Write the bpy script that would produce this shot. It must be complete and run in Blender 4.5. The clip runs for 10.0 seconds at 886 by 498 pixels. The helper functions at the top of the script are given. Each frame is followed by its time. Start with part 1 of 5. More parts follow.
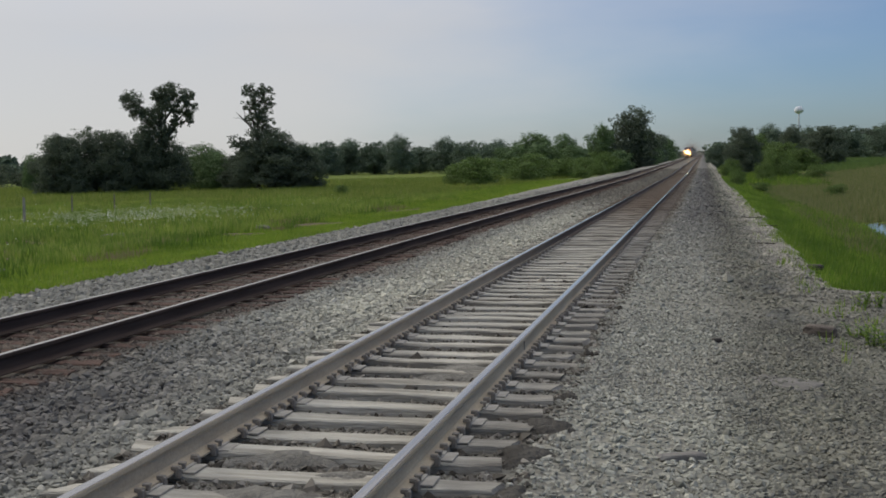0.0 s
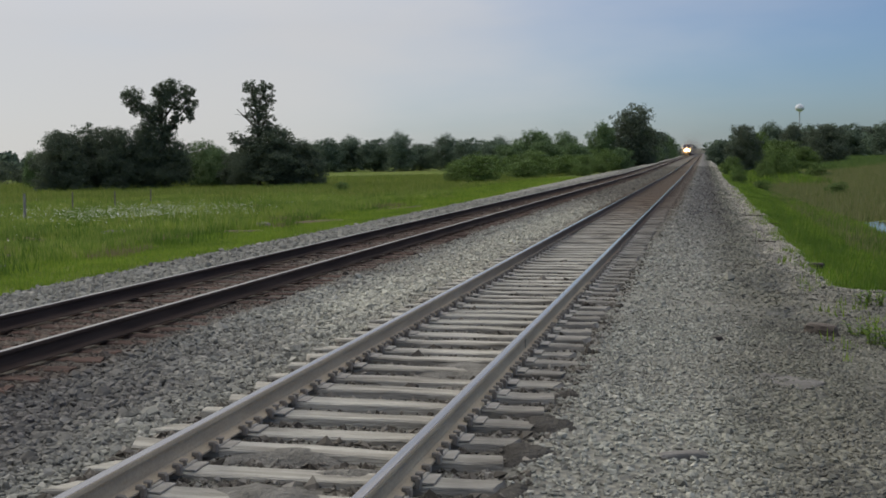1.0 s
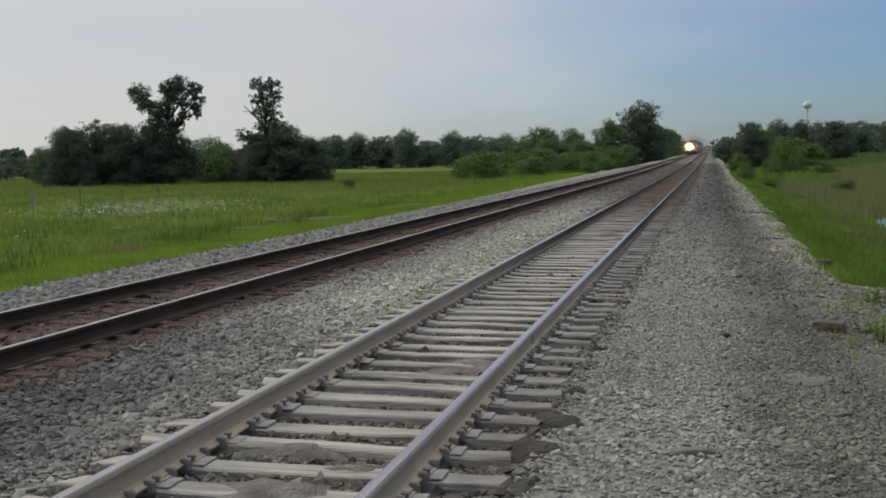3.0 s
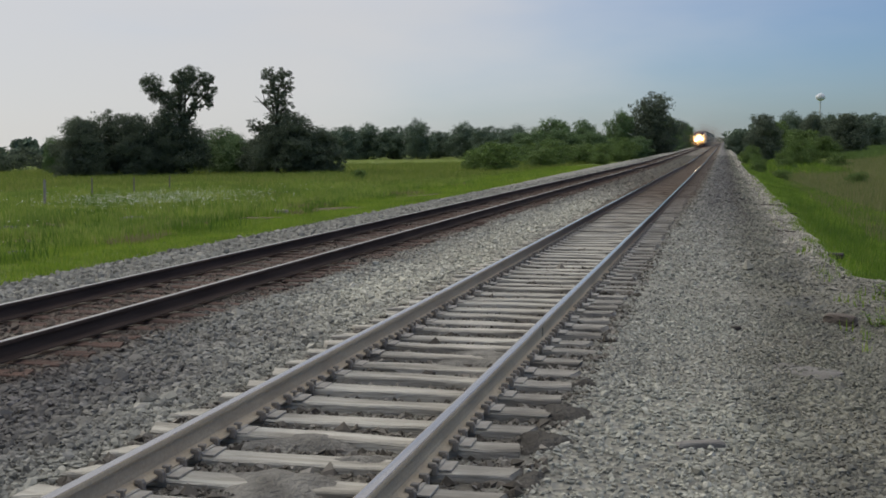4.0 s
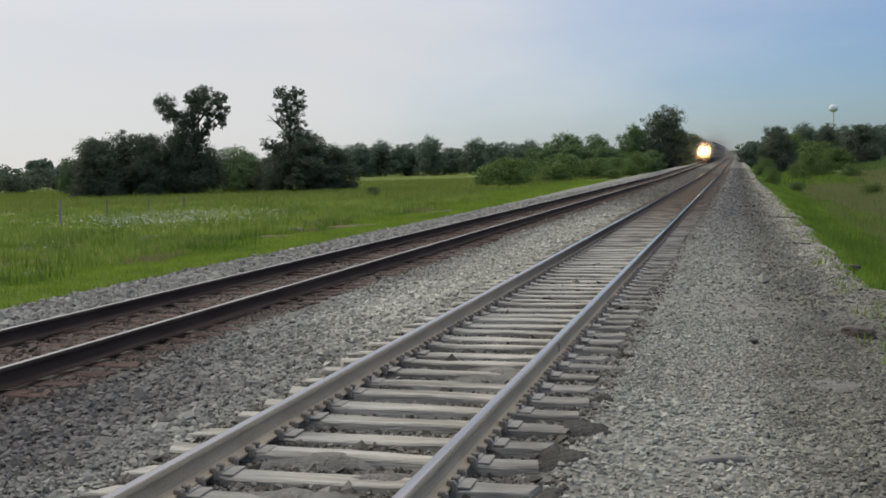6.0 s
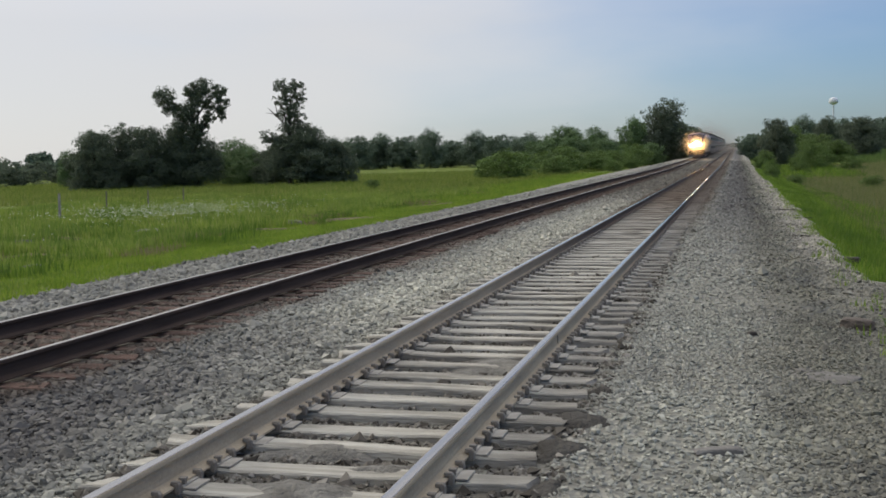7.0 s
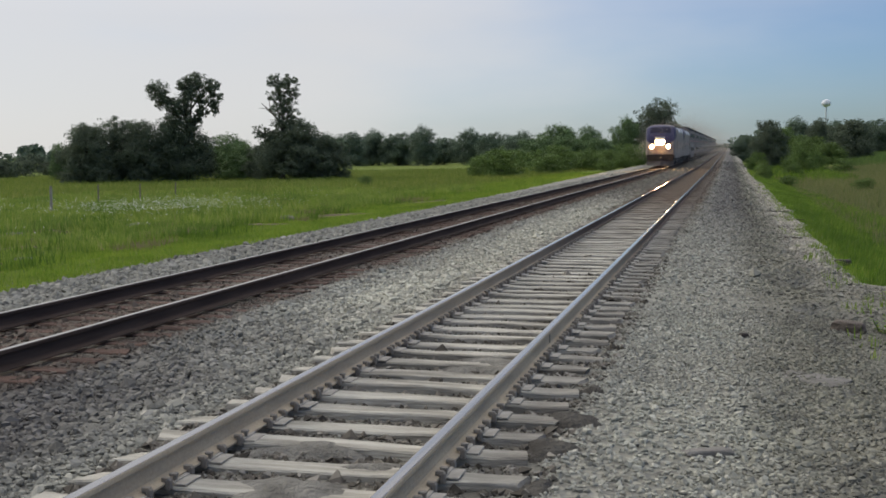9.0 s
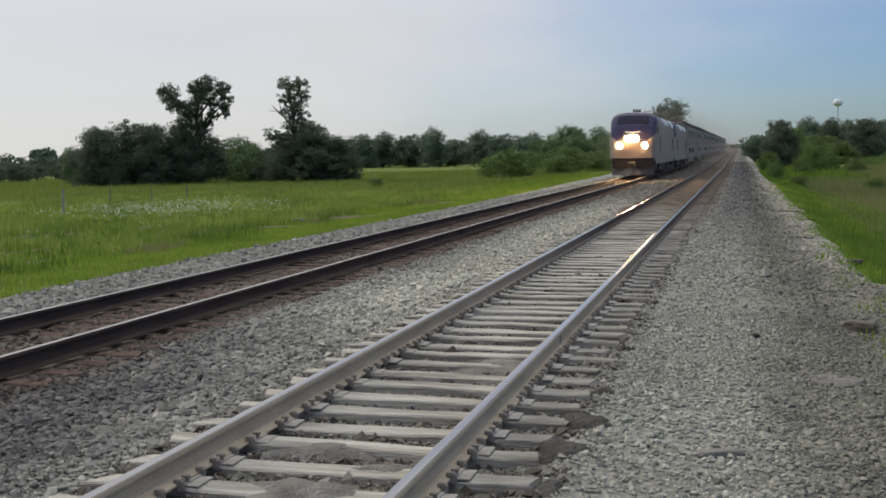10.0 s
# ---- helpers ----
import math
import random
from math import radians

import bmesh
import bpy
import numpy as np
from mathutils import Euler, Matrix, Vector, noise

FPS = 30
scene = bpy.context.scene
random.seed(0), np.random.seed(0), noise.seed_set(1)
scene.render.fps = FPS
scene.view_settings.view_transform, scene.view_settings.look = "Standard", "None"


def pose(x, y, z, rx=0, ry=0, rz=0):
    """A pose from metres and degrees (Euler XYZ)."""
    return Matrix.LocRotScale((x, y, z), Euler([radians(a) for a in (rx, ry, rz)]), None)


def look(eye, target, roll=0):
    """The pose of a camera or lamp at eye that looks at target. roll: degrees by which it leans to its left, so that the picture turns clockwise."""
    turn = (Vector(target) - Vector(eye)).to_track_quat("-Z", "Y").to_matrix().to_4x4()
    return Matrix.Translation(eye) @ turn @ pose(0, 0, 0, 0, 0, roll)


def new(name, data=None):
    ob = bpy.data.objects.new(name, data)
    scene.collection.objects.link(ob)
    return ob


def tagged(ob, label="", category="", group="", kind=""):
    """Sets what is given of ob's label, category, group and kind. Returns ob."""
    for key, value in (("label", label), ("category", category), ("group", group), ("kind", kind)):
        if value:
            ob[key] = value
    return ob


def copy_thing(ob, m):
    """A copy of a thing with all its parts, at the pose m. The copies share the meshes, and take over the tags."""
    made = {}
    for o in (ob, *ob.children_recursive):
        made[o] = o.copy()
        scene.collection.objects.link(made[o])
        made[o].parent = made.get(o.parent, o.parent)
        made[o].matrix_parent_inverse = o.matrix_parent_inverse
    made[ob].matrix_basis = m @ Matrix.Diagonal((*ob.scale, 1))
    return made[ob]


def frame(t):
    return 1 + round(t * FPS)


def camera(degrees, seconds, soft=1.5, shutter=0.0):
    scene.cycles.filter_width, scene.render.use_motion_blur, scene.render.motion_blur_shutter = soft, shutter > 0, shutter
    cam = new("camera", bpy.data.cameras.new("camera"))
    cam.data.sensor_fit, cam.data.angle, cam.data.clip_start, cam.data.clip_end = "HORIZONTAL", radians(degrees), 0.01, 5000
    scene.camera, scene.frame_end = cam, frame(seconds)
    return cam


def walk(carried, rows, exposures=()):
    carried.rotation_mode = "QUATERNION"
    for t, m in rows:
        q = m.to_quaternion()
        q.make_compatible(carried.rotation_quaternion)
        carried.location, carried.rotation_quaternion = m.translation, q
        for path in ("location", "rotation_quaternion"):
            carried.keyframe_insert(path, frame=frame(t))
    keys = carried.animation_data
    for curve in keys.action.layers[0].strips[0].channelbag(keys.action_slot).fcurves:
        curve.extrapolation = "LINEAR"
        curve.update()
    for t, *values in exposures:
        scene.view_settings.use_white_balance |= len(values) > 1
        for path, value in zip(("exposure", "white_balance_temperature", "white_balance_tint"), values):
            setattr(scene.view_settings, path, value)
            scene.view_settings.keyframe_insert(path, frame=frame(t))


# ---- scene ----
cam = camera(44.0, 10.0, soft=1.75)
PATH = (
    (0, 0.021, -0.002, 1.694, 13.343, -4.561, 0.966),
    (0.5, 0.010, -0.003, 1.697, 13.397, -4.769, 0.603),
    (1, 0.011, 0.002, 1.698, 13.371, -4.707, 0.839),
    (1.5, 0.011, -0.001, 1.701, 13.580, -4.610, 0.844),
    (2, 0.003, -0.000, 1.691, 13.636, -4.615, 0.796),
    (3.5, 0.006, -0.002, 1.691, 13.928, -5.086, 0.693),
    (4, 0.007, 0.001, 1.695, 14.307, -5.320, 0.591),
    (4.5, -0.002, 0.002, 1.696, 14.304, -5.503, 0.347),
    (5, 0.012, 0.003, 1.698, 14.280, -5.316, 1.025),
    (5.5, -0.011, 0.000, 1.698, 14.849, -4.936, 1.309),
    (6, -0.005, -0.010, 1.703, 14.964, -4.471, 1.302),
    (7.5, 0.004, 0.018, 1.687, 14.947, -4.975, 1.303),
    (8, 0.002, 0.011, 1.695, 15.040, -4.973, 0.648),
    (8.5, -0.010, 0.013, 1.701, 14.677, -5.153, 0.479),
    (9, -0.009, 0.011, 1.699, 14.589, -4.989, 0.621),
    (9.5, -0.007, 0.003, 1.701, 14.988, -4.896, 0.795),
    (10, 0.000, 0.000, 1.700, 15.139, -4.900, 0.910),
)
walk(cam, [(t, pose(x, y, z, 90 + p, r, w)) for t, x, y, z, w, p, r in PATH],
     [(0, -0.16), (2.0, -0.17), (3.5, -0.14), (4.0, -0.10), (4.5, -0.04), (5.0, 0.02), (6.0, 0.07), (10, 0.05)])

# ---- light ----
SUN_EL, SUN_AZ = 24, -70          # degrees above the horizon; from the track's direction, to the west of it
world = bpy.data.worlds.new("evening_sky")
scene.world = world
world.use_nodes = True
wn, wl = world.node_tree.nodes, world.node_tree.links
wn.clear()
sky = wn.new("ShaderNodeTexSky")
sky.sky_type, sky.sun_disc = "NISHITA", False
sky.sun_elevation, sky.sun_rotation = radians(SUN_EL), radians(SUN_AZ)
sky.air_density, sky.dust_density, sky.ozone_density = 1.0, 0.8, 1.2
sky_level = wn.new("ShaderNodeVectorMath")
sky_level.operation = "MULTIPLY"
sky_level.inputs[1].default_value = (0.052, 0.075, 0.116)
wl.new(sky.outputs["Color"], sky_level.inputs[0])
wcoord = wn.new("ShaderNodeTexCoord")
wmap = wn.new("ShaderNodeMapping")
wmap.inputs["Scale"].default_value = (1.0, 1.0, 3.5)
wl.new(wcoord.outputs["Generated"], wmap.inputs["Vector"])
wnoise = wn.new("ShaderNodeTexNoise")
wnoise.inputs["Scale"].default_value = 2.2
wnoise.inputs["Detail"].default_value = 5.0
wnoise.inputs["Roughness"].default_value = 0.5
wl.new(wmap.outputs["Vector"], wnoise.inputs["Vector"])
# thin cloud is thickest to the west, where the sun stands behind it
wdot = wn.new("ShaderNodeVectorMath")
wdot.operation = "DOT_PRODUCT"
wdot.inputs[1].default_value = (math.sin(radians(SUN_AZ)), math.cos(radians(SUN_AZ)), 0.0)
wl.new(wcoord.outputs["Generated"], wdot.inputs[0])
wsum = wn.new("ShaderNodeMath")
wsum.operation = "MULTIPLY_ADD"
wsum.inputs[1].default_value = 0.78
wl.new(wnoise.outputs["Fac"], wsum.inputs[0])
wl.new(wdot.outputs["Value"], wsum.inputs[2])
wramp = wn.new("ShaderNodeMapRange")
wramp.interpolation_type = "SMOOTHSTEP"
wramp.inputs["From Min"].default_value = 0.51
wramp.inputs["From Max"].default_value = 1.17
wramp.inputs["To Min"].default_value = 0.10
wramp.inputs["To Max"].default_value = 0.88
wover = wn.new("ShaderNodeMapRange")
wover.inputs["From Min"].default_value, wover.inputs["From Max"].default_value = 0.25, 0.8
wover.inputs["To Min"].default_value, wover.inputs["To Max"].default_value = 0.0, 1.0
wsepz = wn.new("ShaderNodeSeparateXYZ")
wl.new(wcoord.outputs["Generated"], wsepz.inputs[0])
wl.new(wsepz.outputs["Z"], wover.inputs["Value"])
wsum2 = wn.new("ShaderNodeMath")
wl.new(wsum.outputs[0], wsum2.inputs[0])
wl.new(wover.outputs[0], wsum2.inputs[1])
wl.new(wsum2.outputs[0], wramp.inputs["Value"])
wmix = wn.new("ShaderNodeMix")
wmix.data_type = "RGBA"
# the overcast brightens towards the zenith as a clouded sky does
wsep = wn.new("ShaderNodeSeparateXYZ")
wl.new(wcoord.outputs["Generated"], wsep.inputs[0])
wrise = wn.new("ShaderNodeMapRange")
wrise.inputs["From Min"].default_value, wrise.inputs["From Max"].default_value = 0.12, 1.0
wrise.inputs["To Min"].default_value, wrise.inputs["To Max"].default_value = 1.0, 2.9
wl.new(wsep.outputs["Z"], wrise.inputs["Value"])
wcloud = wn.new("ShaderNodeVectorMath")
wcloud.operation = "SCALE"
wcloud.inputs[0].default_value = (0.70, 0.684, 0.674)
wl.new(wrise.outputs[0], wcloud.inputs["Scale"])
wl.new(wcloud.outputs[0], wmix.inputs["B"])
wl.new(wramp.outputs[0], wmix.inputs["Factor"])
wl.new(sky_level.outputs[0], wmix.inputs["A"])
wback = wn.new("ShaderNodeBackground")
wback.inputs["Strength"].default_value = 1.0
wl.new(wmix.outputs["Result"], wback.inputs["Color"])
wout = wn.new("ShaderNodeOutputWorld")
wl.new(wback.outputs[0], wout.inputs["Surface"])

sun_data = bpy.data.lights.new("sun", "SUN")
sun_data.energy, sun_data.angle, sun_data.color = 1.4, radians(18), (1.0, 0.91, 0.76)
sun = new("sun", sun_data)
sun.matrix_world = look((0, 0, 0), (-math.sin(radians(SUN_AZ)) * math.cos(radians(SUN_EL)),
                                    -math.cos(radians(SUN_AZ)) * math.cos(radians(SUN_EL)), -math.sin(radians(SUN_EL))))

# ---- materials ----
rng = np.random.default_rng(7)


def lerp_color(n, l, fac, a, b):
    m = n.new("ShaderNodeMix")
    m.data_type = "RGBA"
    for key, v in (("A", a), ("B", b)):
        if isinstance(v, tuple):
            m.inputs[key].default_value = (*v, 1)
        else:
            l.new(v, m.inputs[key])
    if isinstance(fac, float):
        m.inputs["Factor"].default_value = fac
    else:
        l.new(fac, m.inputs["Factor"])
    return m.outputs["Result"]


def noise_fac(n, l, vec, scale, detail=4.0, lo=0.35, hi=0.65, rough=0.55):
    t = n.new("ShaderNodeTexNoise")
    t.inputs["Scale"].default_value = scale
    t.inputs["Detail"].default_value = detail
    t.inputs["Roughness"].default_value = rough
    l.new(vec, t.inputs["Vector"])
    r = n.new("ShaderNodeMapRange")
    r.inputs["From Min"].default_value, r.inputs["From Max"].default_value = lo, hi
    l.new(t.outputs["Fac"], r.inputs["Value"])
    return r.outputs[0]


def band(n, l, value, lo, hi):
    r = n.new("ShaderNodeMapRange")
    r.interpolation_type = "SMOOTHSTEP"
    r.inputs["From Min"].default_value, r.inputs["From Max"].default_value = lo, hi
    l.new(value, r.inputs["Value"])
    return r.outputs[0]


def times(n, l, a, b):
    m = n.new("ShaderNodeMath")
    m.operation = "MULTIPLY"
    for i, v in enumerate((a, b)):
        if isinstance(v, float):
            m.inputs[i].default_value = v
        else:
            l.new(v, m.inputs[i])
    return m.outputs[0]


def aged_tie(name, base, dark, brown):
    """Split timber: each tie has its own tone, and brown dust lies on those further along."""
    m, n, l, b, vec = start_material(name, 0.93, 0.0, 0.12)
    mp = n.new("ShaderNodeMapping")
    mp.inputs["Scale"].default_value = (0.35, 3.0, 3.0)
    l.new(vec, mp.inputs["Vector"])
    info = n.new("ShaderNodeObjectInfo")
    add = n.new("ShaderNodeVectorMath")
    l.new(mp.outputs["Vector"], add.inputs[0])
    cx = n.new("ShaderNodeCombineXYZ")
    l.new(times(n, l, info.outputs["Random"], 40.0), cx.inputs[0])
    l.new(cx.outputs[0], add.inputs[1])
    vec = add.outputs[0]
    grain = noise_fac(n, l, vec, 22.0, 4.0, 0.35, 0.65)
    stain = noise_fac(n, l, vec, 2.2, 5.0, 0.42, 0.66)
    col = lerp_color(n, l, times(n, l, info.outputs["Random"], 0.40), base, tuple(0.6 * c for c in base))
    col = lerp_color(n, l, times(n, l, stain, 0.85), col, dark)
    col = lerp_color(n, l, times(n, l, grain, 0.30), col, dark)
    g = n.new("ShaderNodeNewGeometry")
    sp = n.new("ShaderNodeSeparateXYZ")
    l.new(g.outputs["Position"], sp.inputs[0])
    col = lerp_color(n, l, times(n, l, band(n, l, sp.outputs["Y"], 19.0, 46.0), 0.9), col, brown)
    # oily, rotten ends outside the eastern rail
    ends = times(n, l, times(n, l, band(n, l, sp.outputs["X"], -1.62, -1.35), band(n, l, sp.outputs["Y"], 4.5, 6.5)), noise_fac(n, l, vec, 1.3, 4.0, 0.2, 0.5))
    col = lerp_color(n, l, times(n, l, ends, 0.5), col, (0.12, 0.108, 0.094))
    l.new(col, b.inputs["Base Color"])
    bump(n, l, b, grain, 0.8, 0.008)
    return m


def start_material(name, rough=0.8, metal=0.0, spec=0.3):
    m = bpy.data.materials.new(name)
    m.use_nodes = True
    n, l = m.node_tree.nodes, m.node_tree.links
    b = n["Principled BSDF"]
    b.inputs["Roughness"].default_value, b.inputs["Metallic"].default_value = rough, metal
    b.inputs["Specular IOR Level"].default_value = spec
    c = n.new("ShaderNodeTexCoord")
    return m, n, l, b, c.outputs["Object"]


def bump(n, l, b, height, strength=0.4, distance=0.02):
    u = n.new("ShaderNodeBump")
    u.inputs["Strength"].default_value, u.inputs["Distance"].default_value = strength, distance
    l.new(height, u.inputs["Height"])
    l.new(u.outputs["Normal"], b.inputs["Normal"])


def worn(name, base, dark, scale=6.0, rough=0.7, metal=0.0, fine=60.0, relief=0.3, depth=0.004, spec=0.3, stretch=None):
    """A surface of two tones: broad stains and fine grain, with relief."""
    m, n, l, b, vec = start_material(name, rough, metal, spec)
    if stretch:
        mp = n.new("ShaderNodeMapping")
        mp.inputs["Scale"].default_value = stretch
        l.new(vec, mp.inputs["Vector"])
        vec = mp.outputs["Vector"]
    big = noise_fac(n, l, vec, scale)
    small = noise_fac(n, l, vec, fine, 3.0, 0.3, 0.7)
    col = lerp_color(n, l, big, base, dark)
    mid = tuple(0.5 * (p + q) * 0.8 for p, q in zip(base, dark))
    col = lerp_color(n, l, times(n, l, small, 0.5), col, mid)
    l.new(col, b.inputs["Base Color"])
    bump(n, l, b, small, relief, depth)
    return m


def island_material(name, colors, rough=0.85, spec=0.2, translucent=0.0, patch=None):
    """Loose pieces in one mesh, each with a tone of its own."""
    m, n, l, b, vec = start_material(name, rough, 0.0, spec)
    g = n.new("ShaderNodeNewGeometry")
    ramp = n.new("ShaderNodeValToRGB")
    e = ramp.color_ramp.elements
    while len(e) < len(colors):
        e.new(0.5)
    for i, c in enumerate(colors):
        e[i].position, e[i].color = i / (len(colors) - 1), (*c, 1)
    l.new(g.outputs["Random Per Island"], ramp.inputs["Fac"])
    col = ramp.outputs["Color"]
    if patch:
        pc, scale, amount = patch
        col = lerp_color(n, l, times(n, l, noise_fac(n, l, vec, scale), amount), col, pc)
    l.new(col, b.inputs["Base Color"])
    if translucent:
        tr = n.new("ShaderNodeBsdfTranslucent")
        l.new(col, tr.inputs["Color"])
        mx = n.new("ShaderNodeMixShader")
        mx.inputs["Fac"].default_value = translucent
        l.new(b.outputs[0], mx.inputs[1])
        l.new(tr.outputs[0], mx.inputs[2])
        l.new(mx.outputs[0], n["Material Output"].inputs["Surface"])
    return m


def stain_by(n, l, fac, col, mult):
    """Stain that keeps the tones of the single stones apart."""
    m = n.new("ShaderNodeMix")
    m.data_type, m.blend_type = "RGBA", "MULTIPLY"
    l.new(fac, m.inputs["Factor"])
    l.new(col, m.inputs["A"])
    m.inputs["B"].default_value = (*mult, 1)
    return m.outputs["Result"]


def zone_tint(n, l, vec, col):
    """Stains along the line: rust beside the western track, dark oily cinders and pale fresh stone on the eastern shoulder."""
    sep = n.new("ShaderNodeSeparateXYZ")
    l.new(vec, sep.inputs[0])
    wob = n.new("ShaderNodeTexNoise")
    wob.inputs["Scale"].default_value = 0.9
    wob.inputs["Detail"].default_value = 4.0
    l.new(vec, wob.inputs["Vector"])
    wx = n.new("ShaderNodeMath")
    wx.operation = "MULTIPLY_ADD"
    wx.inputs[1].default_value = 1.1
    l.new(wob.outputs["Fac"], wx.inputs[0])
    l.new(sep.outputs["X"], wx.inputs[2])
    x = wx.outputs[0]                       # x + 0.55 on average
    inv = n.new("ShaderNodeMath")
    inv.operation = "MULTIPLY"
    inv.inputs[1].default_value = -1.0
    l.new(x, inv.inputs[0])
    nx = inv.outputs[0]
    # clean pale stone between the tracks, further along
    clean = times(n, l, times(n, l, band(n, l, x, -5.0, -4.0), band(n, l, nx, 2.6, 3.2)), band(n, l, sep.outputs["Y"], 8.0, 15.0))
    clean = times(n, l, clean, band(n, l, times(n, l, sep.outputs["Y"], -1.0), -60.0, -28.0))
    col = stain_by(n, l, times(n, l, clean, 0.9), col, (1.52, 1.49, 1.42))
    # brake dust and soot between the tracks, far along
    soot = times(n, l, times(n, l, band(n, l, x, -6.0, -5.0), band(n, l, nx, 2.6, 3.2)), band(n, l, sep.outputs["Y"], 30.0, 60.0))
    col = stain_by(n, l, times(n, l, soot, 0.9), col, (0.44, 0.40, 0.38))
    # rust between and beside the western rails
    rust = times(n, l, band(n, l, x, -8.3, -7.5), band(n, l, nx, 4.75, 5.45))
    col = stain_by(n, l, times(n, l, rust, 0.9), col, (0.37, 0.275, 0.24))
    # grey heavier stone west of the space between the tracks
    back_y = times(n, l, sep.outputs["Y"], -1.0)
    grey = times(n, l, times(n, l, band(n, l, x, -5.6, -5.2), band(n, l, nx, 2.9, 4.4)), band(n, l, back_y, -15.0, -6.5))
    west = band(n, l, nx, 8.0, 8.6)
    col = stain_by(n, l, west, col, (0.80, 0.79, 0.80))
    col = stain_by(n, l, grey, col, (0.42, 0.40, 0.43))
    # dark earth worked up between the eastern ties
    earth = times(n, l, times(n, l, band(n, l, x, -3.3, -3.0), band(n, l, nx, 0.45, 0.75)), noise_fac(n, l, vec, 3.0, 5.0, 0.3, 0.6))
    col = lerp_color(n, l, times(n, l, earth, 0.8), col, (0.105, 0.094, 0.078))
    # brown dust on the eastern track, further along
    dust = times(n, l, times(n, l, band(n, l, x, -3.4, -3.0), band(n, l, nx, 0.1, 0.6)), band(n, l, sep.outputs["Y"], 20.0, 46.0))
    col = lerp_color(n, l, times(n, l, dust, 0.85), col, (0.095, 0.070, 0.050))
    # dark cinders on the shoulder, further along
    cind = times(n, l, times(n, l, band(n, l, x, -0.7, 0.2), band(n, l, nx, -1.6, -0.9)), band(n, l, sep.outputs["Y"], 17.0, 42.0))
    col = stain_by(n, l, times(n, l, cind, 0.9), col, (0.42, 0.41, 0.46))
    # pale trodden fines beside the track, close by
    fines = times(n, l, times(n, l, band(n, l, x, -0.5, 0.0), band(n, l, nx, -1.2, -0.6)), band(n, l, back_y, -22.0, -12.0))
    col = stain_by(n, l, times(n, l, fines, 0.8), col, (1.05, 1.05, 1.03))
    # soil and moss in the stones of the eastern shoulder, close by
    moss = band(n, l, x, 0.4, 1.3)
    col = stain_by(n, l, moss, col, (0.65, 0.645, 0.60))
    film = times(n, l, moss, noise_fac(n, l, vec, 1.6, 5.0, 0.45, 0.62))
    col = stain_by(n, l, times(n, l, film, 0.7), col, (0.62, 0.62, 0.66))
    # pale rim
    pale = times(n, l, band(n, l, x, 1.5, 2.0), band(n, l, sep.outputs["Y"], 13.0, 26.0))
    return stain_by(n, l, times(n, l, pale, 0.9), col, (2.0, 1.9, 1.95))


def ballast_material(name, islands):
    m, n, l, b, vec = start_material(name, 0.9, 0.0, 0.15)
    if islands:
        g = n.new("ShaderNodeNewGeometry")
        rnd = g.outputs["Random Per Island"]
    else:
        v = n.new("ShaderNodeTexVoronoi")
        v.inputs["Scale"].default_value = 15.0
        l.new(vec, v.inputs["Vector"])
        sp = n.new("ShaderNodeSeparateColor")
        l.new(v.outputs["Color"], sp.inputs[0])
        rnd = sp.outputs[0]
    ramp = n.new("ShaderNodeValToRGB")
    e = ramp.color_ramp.elements
    tones = ((0.0, (0.13, 0.131, 0.117)), (0.22, (0.215, 0.218, 0.19)), (0.6, (0.285, 0.288, 0.25)), (0.9, (0.35, 0.352, 0.305)), (1.0, (0.42, 0.412, 0.36)))
    while len(e) < len(tones):
        e.new(0.5)
    for i, (p, c) in enumerate(tones):
        e[i].position, e[i].color = p, (*c, 1)
    l.new(rnd, ramp.inputs["Fac"])
    col = zone_tint(n, l, vec, ramp.outputs["Color"])
    col = lerp_color(n, l, times(n, l, noise_fac(n, l, vec, 0.7, 5.0), 0.22), col, (0.17, 0.155, 0.135))
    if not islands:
        # the nearer bed is painted darker, as shade in the gaps between loose stones
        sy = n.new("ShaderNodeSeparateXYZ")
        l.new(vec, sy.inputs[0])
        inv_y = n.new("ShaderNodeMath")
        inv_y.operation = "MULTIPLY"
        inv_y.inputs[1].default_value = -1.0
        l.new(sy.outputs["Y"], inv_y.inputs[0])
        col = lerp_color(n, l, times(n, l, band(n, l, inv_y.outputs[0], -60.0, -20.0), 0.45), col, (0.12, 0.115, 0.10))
    l.new(col, b.inputs["Base Color"])
    if islands:
        bump(n, l, b, noise_fac(n, l, vec, 90.0), 0.3, 0.004)
    else:
        bump(n, l, b, v.outputs["Distance"], 0.9, 0.05)
    return m


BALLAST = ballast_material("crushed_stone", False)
STONES = ballast_material("loose_stone", True)


def ground_material():
    m, n, l, b, vec = start_material("meadow_soil", 0.95, 0.0, 0.1)
    a = noise_fac(n, l, vec, 0.05, 6.0, 0.38, 0.62)
    c = noise_fac(n, l, vec, 0.9, 6.0, 0.35, 0.65)
    d = noise_fac(n, l, vec, 9.0, 4.0, 0.3, 0.7)
    col = lerp_color(n, l, a, (0.10, 0.16, 0.023), (0.155, 0.19, 0.042))
    col = lerp_color(n, l, times(n, l, c, 0.5), col, (0.065, 0.12, 0.018))
    col = lerp_color(n, l, times(n, l, d, 0.35), col, (0.17, 0.17, 0.06))
    l.new(col, b.inputs["Base Color"])
    bump(n, l, b, d, 0.8, 0.12)
    return m


